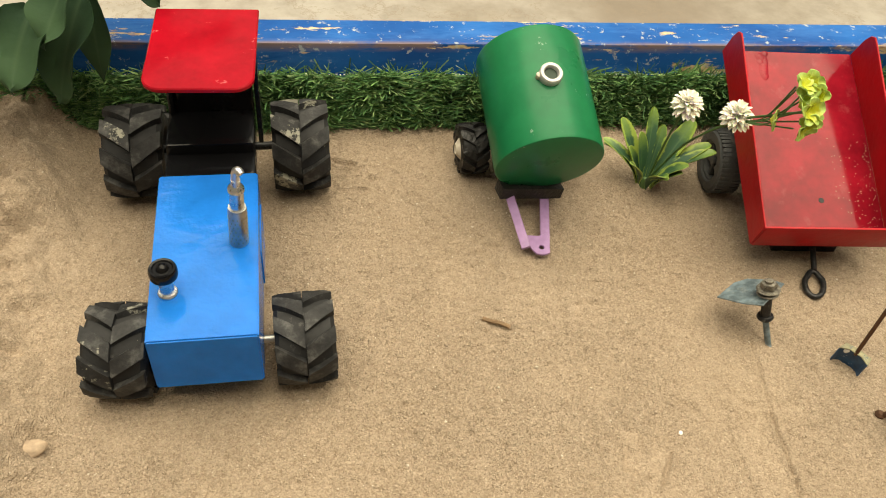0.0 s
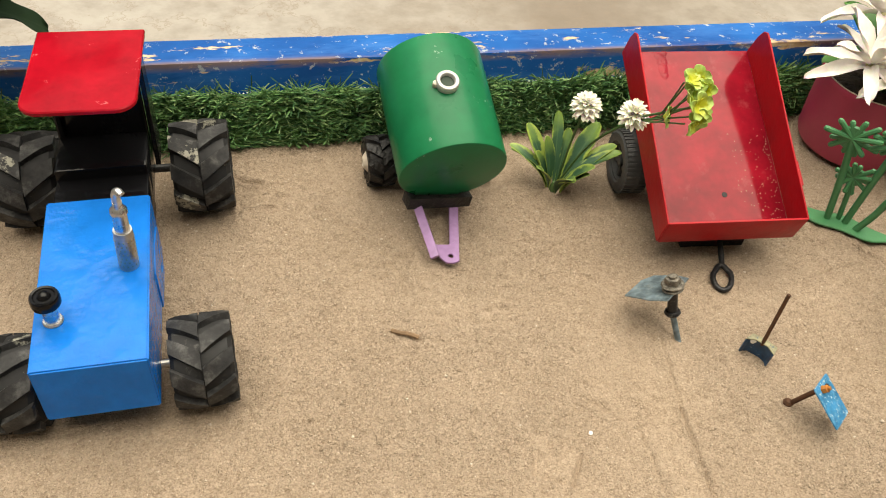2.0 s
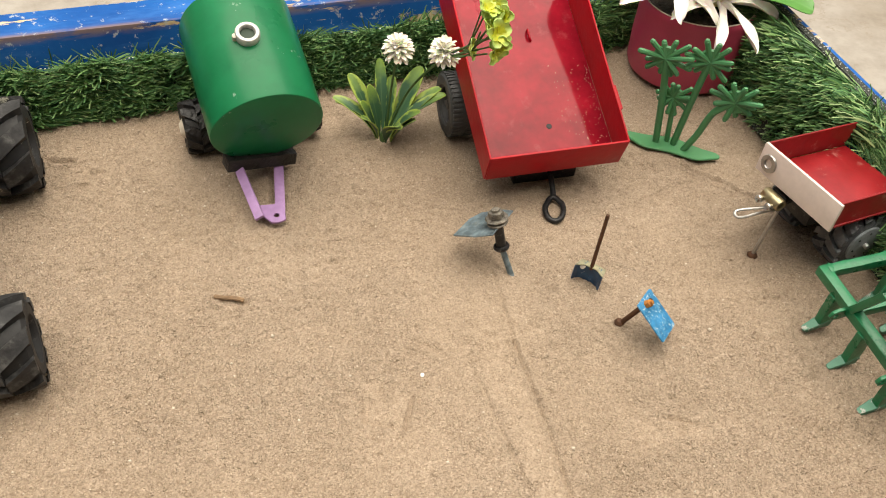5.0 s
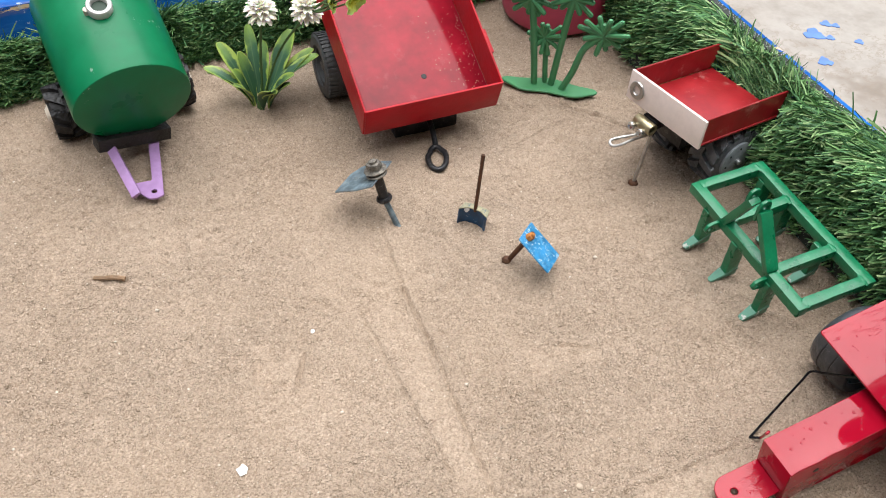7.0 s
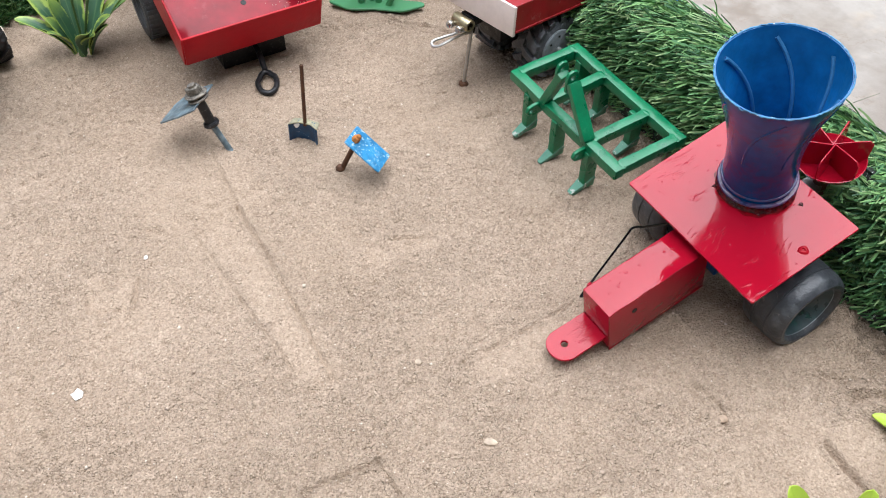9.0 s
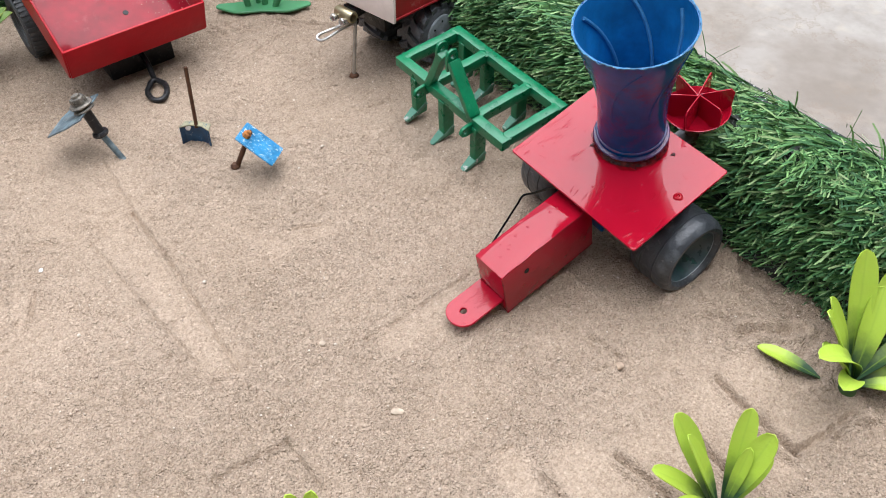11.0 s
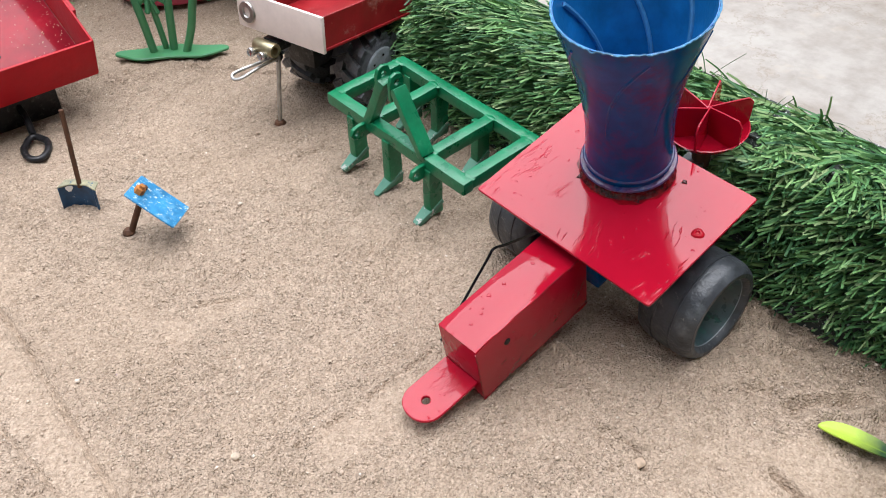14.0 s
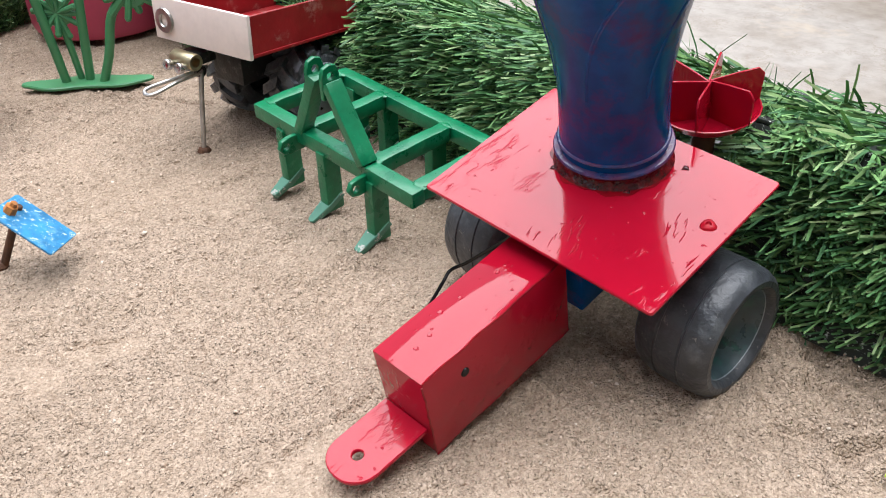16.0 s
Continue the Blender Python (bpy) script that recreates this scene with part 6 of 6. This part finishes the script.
# ---- plants ----
def leafy_plant(name, at, label, leaves, material, stem_r=0.004, stem_h=0.012, peak=1.3, point=0.55, ring=0.0):
    """leaves: azimuth, rise, length, width, droop."""
    t = thing(name, pose(*at), label, "artificial plant")
    part("stem", lathe([(0, -0.004), (stem_r, -0.004), (stem_r * 0.9, stem_h * 0.6), (stem_r * 0.5, stem_h), (0, stem_h)], Matrix(), 12), STEM, t)
    for k, (az, rise, ln, w, bend) in enumerate(leaves):
        lift = 0.001 + stem_h * 0.75 * (k % 4) / 3
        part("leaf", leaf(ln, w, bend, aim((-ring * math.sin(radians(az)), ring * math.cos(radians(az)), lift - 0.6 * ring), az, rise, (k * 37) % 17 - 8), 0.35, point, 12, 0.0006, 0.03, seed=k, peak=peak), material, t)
    return t


# flowering plant beside the trailer; azimuth 0 points to +y, positive towards -x
tall_leaves = [(36, 64, 0.062, 0.0125, 22), (61, 70, 0.054, 0.0115, 60), (56, 78, 0.050, 0.0095, 85), (-9, 56, 0.061, 0.0095, 5), (-29, 64, 0.055, 0.0105, 12),
               (-59, 50, 0.066, 0.0155, 5), (-82, 48, 0.060, 0.0145, 20), (-94, 54, 0.060, 0.0120, 35)]
low_leaves = [(-89, 80, 0.044, 0.0115, 55), (-119, 74, 0.044, 0.0130, 42), (-174, 82, 0.037, 0.0130, 45), (-164, 74, 0.029, 0.0105, 50), (-124, 68, 0.040, 0.0095, 30),
              (46, 82, 0.037, 0.0105, 35), (26, 74, 0.046, 0.0105, 12), (106, 80, 0.032, 0.0095, 40)]
flowering = leafy_plant("flowering_plant", (0.2555, 0.4680, 0.0020), "mottled green plastic plant with ivory and lime flowers",
                        [(az, min(86, rise + 9), ln * 0.93, w * 0.95, bend + 8) for az, rise, ln, w, bend in tall_leaves + low_leaves], LEAF_GREEN, 0.0035, 0.010, 1.9, 0.50, 0.0055)


def ruffled_flower(parent, at, r, seed):
    """Rings of narrow toothed petals."""
    rnd = random.Random(seed)
    bm = bmesh.new()
    for ring, (count, rise, ln) in enumerate(((14, -6, 0.95), (13, 12, 1.0), (12, 30, 0.96), (10, 48, 0.90), (7, 68, 0.80))):
        for k in range(count):
            az = 360 * k / count + ring * 17 + rnd.uniform(-9, 9)
            leaf(r * ln, r * 0.34, 22, pose(*at) @ aim((0, 0, ring * r * 0.10), az, rise + rnd.uniform(-8, 8), rnd.uniform(-20, 20)), 0.5, 0.35, 4, 0.0003, 0.12, bm, k)
    return part("ivory_flower", bm, IVORY, parent, "ivory ruffled plastic flower head")


def round_flower(parent, at, r, seed, az0=0.0, tip=40.0):
    rnd = random.Random(seed)
    bm = bmesh.new()
    for k in range(5):
        leaf(r, r * 0.86, 16, pose(*at) @ pose(0, 0, 0, tip, 0, az0) @ aim((0, 0, 0), 72 * k + rnd.uniform(-8, 8), 28, rnd.uniform(-12, 12)), 0.45, 0.30, 6, 0.0005, 0.08, bm, k)
    return part("lime_flower", bm, LIME, parent, "lime yellow five-petal plastic flower")


part("flower_stem", tube([(0.002, 0.0, 0.010), (0.004, -0.004, 0.050), (0.006, -0.012, 0.088)], 0.0009, 8), STEM, flowering)
ruffled_flower(flowering, (0.006, -0.0130, 0.088), 0.0122, 3)
part("flower_stem", tube([(0.003, 0.0, 0.010), (0.016, -0.012, 0.055), (0.032, -0.038, 0.096), (0.042, -0.060, 0.118), (0.050, -0.080, 0.136)], 0.0009, 8), STEM, flowering)
ruffled_flower(flowering, (0.0315, -0.0370, 0.097), 0.0120, 4)
LIME_HEADS = (((0.0490, -0.0700, 0.1490), 0.0088, -20, 48), ((0.0470, -0.0850, 0.1400), 0.0088, 15, 60), ((0.0380, -0.0640, 0.1180), 0.0075, 60, 80), ((0.0560, -0.0660, 0.1400), 0.0075, -60, 40), ((0.0445, -0.0880, 0.1290), 0.0070, 30, 90),
              ((0.0440, -0.0730, 0.1500), 0.0075, 40, 30), ((0.0540, -0.0760, 0.1455), 0.0075, -40, 65), ((0.0500, -0.0860, 0.1330), 0.0070, -20, 85), ((0.0420, -0.0800, 0.1400), 0.0075, 70, 55))
for k, (p, r, az, tip) in enumerate(LIME_HEADS):
    part("flower_stem", tube([(0.034, -0.042, 0.099), (0.040, -0.055 - 0.002 * (k % 5), 0.112), (p[0] - 0.002, p[1] + 0.004, p[2] - 0.003)], 0.0006, 6), STEM, flowering)
    round_flower(flowering, p, r * 1.12, 60 + k, az, tip)

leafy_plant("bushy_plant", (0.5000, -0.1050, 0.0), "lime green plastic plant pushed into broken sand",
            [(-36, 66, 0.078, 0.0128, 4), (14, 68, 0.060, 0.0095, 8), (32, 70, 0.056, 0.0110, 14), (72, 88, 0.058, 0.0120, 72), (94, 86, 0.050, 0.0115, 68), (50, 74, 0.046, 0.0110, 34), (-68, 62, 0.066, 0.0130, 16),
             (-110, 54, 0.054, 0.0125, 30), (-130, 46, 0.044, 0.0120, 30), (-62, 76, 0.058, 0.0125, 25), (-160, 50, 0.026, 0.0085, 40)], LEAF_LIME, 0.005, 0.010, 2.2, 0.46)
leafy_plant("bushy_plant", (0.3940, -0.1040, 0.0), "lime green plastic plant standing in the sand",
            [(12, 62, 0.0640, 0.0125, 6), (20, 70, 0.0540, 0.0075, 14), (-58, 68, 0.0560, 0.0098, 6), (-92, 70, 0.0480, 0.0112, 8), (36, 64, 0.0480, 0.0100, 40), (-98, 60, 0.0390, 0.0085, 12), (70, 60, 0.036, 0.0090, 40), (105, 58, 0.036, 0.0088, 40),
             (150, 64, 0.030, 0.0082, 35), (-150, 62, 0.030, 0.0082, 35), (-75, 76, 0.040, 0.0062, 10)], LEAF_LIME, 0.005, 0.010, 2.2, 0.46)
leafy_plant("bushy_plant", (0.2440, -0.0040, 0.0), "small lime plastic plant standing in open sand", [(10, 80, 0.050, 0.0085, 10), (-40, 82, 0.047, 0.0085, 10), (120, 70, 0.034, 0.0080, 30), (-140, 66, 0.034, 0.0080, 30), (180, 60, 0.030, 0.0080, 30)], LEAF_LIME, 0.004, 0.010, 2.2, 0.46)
fallen = part("fallen_leaf", leaf(0.034, 0.0105, 12, Matrix(), 0.3, 0.7, 10, 0.0006, 0.02, seed=5, peak=1.3), LEAF_LIME)
fallen.matrix_world = aim((0.4940, -0.0925, 0.0045), 17, 14, 8)
tagged(fallen, "loose lime leaf with a dark tip lying on sand", "leaf")

# dark cloth plant in the far left corner
dark = thing("dark_foliage_plant", pose(-0.1950, 0.5300, 0.0), "dark green cloth foliage plant in the tray corner", "artificial plant")
part("stem", tube([(0, 0.012, -0.004), (0.006, 0.010, 0.06), (0.010, -0.004, 0.115), (0.022, -0.004, 0.150), (0.028, 0.002, 0.208)], 0.0030, 10), STEM, dark)
part("stem_end", lathe([(0, 0.006), (0.0060, 0.005), (0.0085, 0.0), (0.0070, -0.006), (0, -0.008)], pose(-0.0005, 0.0, 0.106, 20, 8), 9, wobble=0.12), CREAM, dark, "grey-brown stub of the stem")
# the last four leaves, high out of view, are added to shade the board
for k, (x, y, z, az, rise, ln, w, bend) in enumerate(((0.0476, -0.015, 0.138, 140, -48, 0.079, 0.050, 22), (0.0417, -0.030, 0.150, 149, -34, 0.043, 0.034, 20), (0.0140, -0.020, 0.127, 160, -24, 0.058, 0.052, 30),
                                                      (0.0400, 0.000, 0.138, -72, -14, 0.058, 0.036, 30), (0.0440, 0.004, 0.128, 178, -70, 0.066, 0.024, 12), (0.000, -0.010, 0.130, 95, 10, 0.075, 0.050, 45), (0.010, 0.002, 0.135, 40, 35, 0.080, 0.048, 35),
                                                      (-0.016, -0.022, 0.124, 128, -16, 0.056, 0.044, 30), (0.020, -0.004, 0.140, -30, 40, 0.070, 0.042, 30),
                                                      (0.030, 0.000, 0.195, -60, -6, 0.110, 0.062, 30), (0.034, 0.004, 0.205, -105, 0, 0.115, 0.062, 30), (0.010, 0.000, 0.200, 60, 0, 0.100, 0.060, 30), (0.024, 0.012, 0.210, -10, 8, 0.110, 0.060, 30))):
    part("leaf", leaf(ln, w, bend, aim((x, y, z), az, rise, 6), 0.3, 1.05, 18, 0.0006, 0.10, seed=k), LEAF_DARK, dark)

# pot of lilies in the far right corner
pot = thing("flower_pot", pose(0.5380, 0.5060, 0.0095), "raspberry pink pot of white cloth lilies", "flower pot")
part("pot_body", lathe([(0, 0.004), (0.044, 0.004), (0.0462, 0.0), (0.0478, 0.004), (0.0484, 0.030), (0.0478, 0.056), (0.0482, 0.059), (0.0482, 0.063), (0.0470, 0.065), (0.0454, 0.062), (0.0448, 0.048), (0, 0.048)], Matrix(), 56), PINK_POT, pot)
part("pot_lip", lathe([(0.0456, 0.0632), (0.0462, 0.0650), (0.0470, 0.0655), (0.0477, 0.0650), (0.0472, 0.0644)], Matrix(), 56, closed=True), CREAM, pot, "pale worn lip of the pot")
part("soil", lathe([(0, 0.056), (0.020, 0.055), (0.0450, 0.052)], Matrix(), 28), SOIL, pot)


def lily(at, tilt_x, tilt_y, r, seed):
    rnd = random.Random(seed)
    head = part("lily", lathe([(0, 0.004), (0.004, 0.003), (0.005, 0.0), (0.003, -0.004), (0, -0.005)], pose(*at) @ pose(0, 0, 0, tilt_x, tilt_y), 12), PETAL_CORE, pot, "white cloth lily with long petals")
    for k in range(12):
        inner = k >= 7
        az = (51 * k if not inner else 72 * k + 25) + rnd.uniform(-10, 10)
        m = pose(*at) @ pose(0, 0, 0, tilt_x, tilt_y) @ aim((0, 0, 0), az, (55 if inner else 20) + rnd.uniform(-10, 10), rnd.uniform(-20, 20))
        part("petal", leaf(r * rnd.uniform(0.85, 1.12), r * rnd.uniform(0.18, 0.25), 14 if inner else 40, m, 0.75, 0.42, 10, 0.0005, 0.16, seed=seed + k, peak=1.1), PETAL, head)


HEADS = ((-0.034, -0.018, 0.087, 10, -8, 0.050), (-0.008, -0.032, 0.080, 14, 8, 0.050), (0.046, 0.014, 0.106, -6, 18, 0.050), (-0.010, 0.022, 0.108, -14, -8, 0.050))
for k, (x, y, z, tx, ty, rr) in enumerate(HEADS):
    lily((x, y, z), tx, ty, rr, 11 + 20 * k)
    part("stalk", tube([(x * 0.2, y * 0.2, 0.050), (x * 0.7, y * 0.7, 0.075), (x, y, z - 0.002)], 0.0018, 8), STEM, pot)
for k, (az, rise, ln, w, bend) in enumerate(((-40, 45, 0.085, 0.045, 45), (20, 50, 0.08, 0.045, 40), (80, 40, 0.070, 0.040, 50), (-140, 50, 0.060, 0.034, 40))):
    part("leaf", leaf(ln, w, bend, aim((0.008, -0.004, 0.062), az, rise, 5), 0.25, 0.6, 10, 0.0006, 0.04, seed=70 + k), LEAF_LILY, pot)


for k, (az, ln, w) in enumerate(((-98, 0.100, 0.054), (-130, 0.062, 0.036))):
    part("leaf", leaf(ln, w, 20, aim((0.022 - 0.004 * k, -0.012 - 0.008 * k, 0.084), az, 5, 4), 0.2, 0.5, 12, 0.0006, 0.03, seed=90 + k, peak=1.2), LEAF_LILY, pot)


# ---- small loose things ----
def stone(name, at, size, material, label, category, seed, flat=0.7):
    bm = bmesh.new()
    bmesh.ops.create_icosphere(bm, subdivisions=3, radius=1.0)
    for v in bm.verts:
        k = 1 + 0.22 * noise.noise(v.co * 1.3 + Vector((seed, 0, 0))) + 0.08 * noise.noise(v.co * 4 + Vector((0, seed, 0)))
        v.co = Vector((v.co.x * size[0], v.co.y * size[1], v.co.z * size[0] * flat)) * k
    ob = part(name, bm, material)
    ob.matrix_world = pose(at[0], at[1], at[2] + size[0] * flat * 0.55, 0, 0, seed * 50)
    return tagged(ob, label, category)


stone("stone", (-0.1575, 0.2545, 0.002), (0.0052, 0.0088), BROWN_STONE, "lumpy tan stone half sunk in the sand", "stone", 2.1)
stone("pebble", (0.2210, 0.2480, 0.0), (0.0013, 0.0016), WHITE_BIT, "tiny whitish pebble on the sand", "pebble", 3.0)
for k, (x, y) in enumerate(((0.1115, 0.2664), (0.1137, 0.2765), (0.0775, 0.2632), (0.1133, 0.2862), (0.0697, 0.3051), (0.1442, 0.2363))):
    tagged(stone("pebble", (x, y, 0.0), (0.0006 + 0.0001 * (k % 3), 0.0008), PALE_GRAIN, "tiny whitish grain lying on the sand", "pebble", 6.0 + k), group="whitish grains on the sand")
stone("pebble", (0.3190, 0.0360, 0.0), (0.0020, 0.0034), PEBBLE, "pale flat pebble on the sand", "pebble", 1.0, 0.5)
stone("pebble", (0.3150, 0.0960, 0.0), (0.0018, 0.0020), PEBBLE, "small pale pebble on the sand", "pebble", 4.4)
stone("pebble", (0.4250, -0.0180, -0.0004), (0.0022, 0.0034), BROWN_STONE, "sandy pebble in a scraped hollow", "pebble", 5.2, 0.42)
scrap = part("paper_scrap", plate([(-0.003, -0.0022), (0.0004, -0.003), (0.0028, -0.0008), (0.0022, 0.003), (-0.0006, 0.0022), (-0.0024, 0.0026)], 0.0006, Matrix(), 0.0001), WHITE_BIT)
scrap.matrix_world = pose(0.1580, 0.1750, 0.0016, 6, 4, 20)
tagged(scrap, "torn white scrap lying on the sand", "scrap")


twig = part("twig", tube([(-0.0095, 0.0003, 0.0006), (-0.004, -0.0004, 0.0012), (0.003, 0.0003, 0.0013), (0.0095, -0.0002, 0.0008)], 0.0015, 7), TWIG)
twig.matrix_world = pose(0.1190, 0.3370, 0.0002, 0, 0, -24)
tagged(twig, "short dry brown twig half sunk in sand", "twig")


def build_gravel():
    """Coarser grains over the sand."""
    rng = np.random.default_rng(77)
    n = 125000
    xs, ys = rng.uniform(-0.25, 0.56, n), rng.uniform(-0.16, 0.55, n)
    # grains lie thicker in some places
    keep = sand_pressed(np.append(xs, (-0.42, 0.6065)), np.append(ys, (-0.40, 0.5725)))[:n] < rng.uniform(0.0, 1.0, n) ** 1.4
    xs, ys = xs[keep], ys[keep]
    n = len(xs)
    zs = sand_height(np.append(xs, (-0.42, 0.6065)), np.append(ys, (-0.40, 0.5725)))[:n]
    unit = np.array([(1, 0, 0), (0, 1, 0), (-1, 0, 0), (0, -1, 0), (0, 0, 0.8), (0, 0, -0.8)], dtype=float)
    tris = np.array([(0, 1, 4), (1, 2, 4), (2, 3, 4), (3, 0, 4), (1, 0, 5), (2, 1, 5), (3, 2, 5), (0, 3, 5)])
    size = 0.00028 * (1 + rng.exponential(0.55, n))
    turn = rng.uniform(0, 6.28, n)
    pts = unit[None] * rng.uniform(0.7, 1.3, (n, 6, 1)) + rng.normal(0, 0.16, (n, 6, 3))
    px = pts[..., 0] * np.cos(turn)[:, None] - pts[..., 1] * np.sin(turn)[:, None]
    py = pts[..., 0] * np.sin(turn)[:, None] + pts[..., 1] * np.cos(turn)[:, None]
    pts = np.stack([px, py, pts[..., 2]], -1) * size[:, None, None] + np.stack([xs, ys, zs + size * 0.05], -1)[:, None, :]
    faces = (tris[None] + 6 * np.arange(n)[:, None, None]).ravel()
    me = bpy.data.meshes.new("gravel")
    me.vertices.add(n * 6)
    me.vertices.foreach_set("co", pts.ravel())
    me.loops.add(faces.size)
    me.loops.foreach_set("vertex_index", faces)
    me.polygons.add(n * 8)
    me.polygons.foreach_set("loop_start", np.arange(0, faces.size, 3))
    me.polygons.foreach_set("use_smooth", np.ones(n * 8, dtype=bool))
    me.update(calc_edges=True)
    m, nt, b = nodes_of("coarse_grain")
    geo = nt.nodes.new("ShaderNodeNewGeometry")
    link(nt, ramp(nt, geo.outputs["Random Per Island"], [(0.0, (0.31, 0.235, 0.175)), (0.12, (0.39, 0.300, 0.226)), (0.6, (0.45, 0.348, 0.265)), (0.93, (0.50, 0.39, 0.30)), (1.0, (0.62, 0.54, 0.45))]).outputs[0], b.inputs["Base Color"])
    b.inputs["Roughness"].default_value = 0.9
    me.materials.append(m)
    tagged(new("gravel", me), "coarse grains scattered over the sand", "gravel", kind="stuff")


build_gravel()

for x, y, s in ((1.946, 1.302, 0.026), (2.016, 1.332, 0.014), (2.035, 1.314, 0.010), (1.976, 1.271, 0.011), (2.037, 1.226, 0.011), (1.880, 1.187, 0.018)):
    drop = part("paint_drop", plate([(s * (1 + 0.22 * math.sin(3 * a + x * 9) + 0.10 * math.sin(7 * a + y * 31)) * math.cos(a), s * (1 + 0.22 * math.sin(3 * a + x * 9) + 0.10 * math.sin(7 * a + y * 31)) * math.sin(a)) for a in (2 * math.pi * k / 28 for k in range(28))], 0.004, Matrix(), 0), BLUE_DROP)
    drop.matrix_world = pose(x, y, FLOOR_Z + 0.002)
    tagged(drop, "dried blue paint drop on the concrete", "paint drop", "paint drops on the floor")
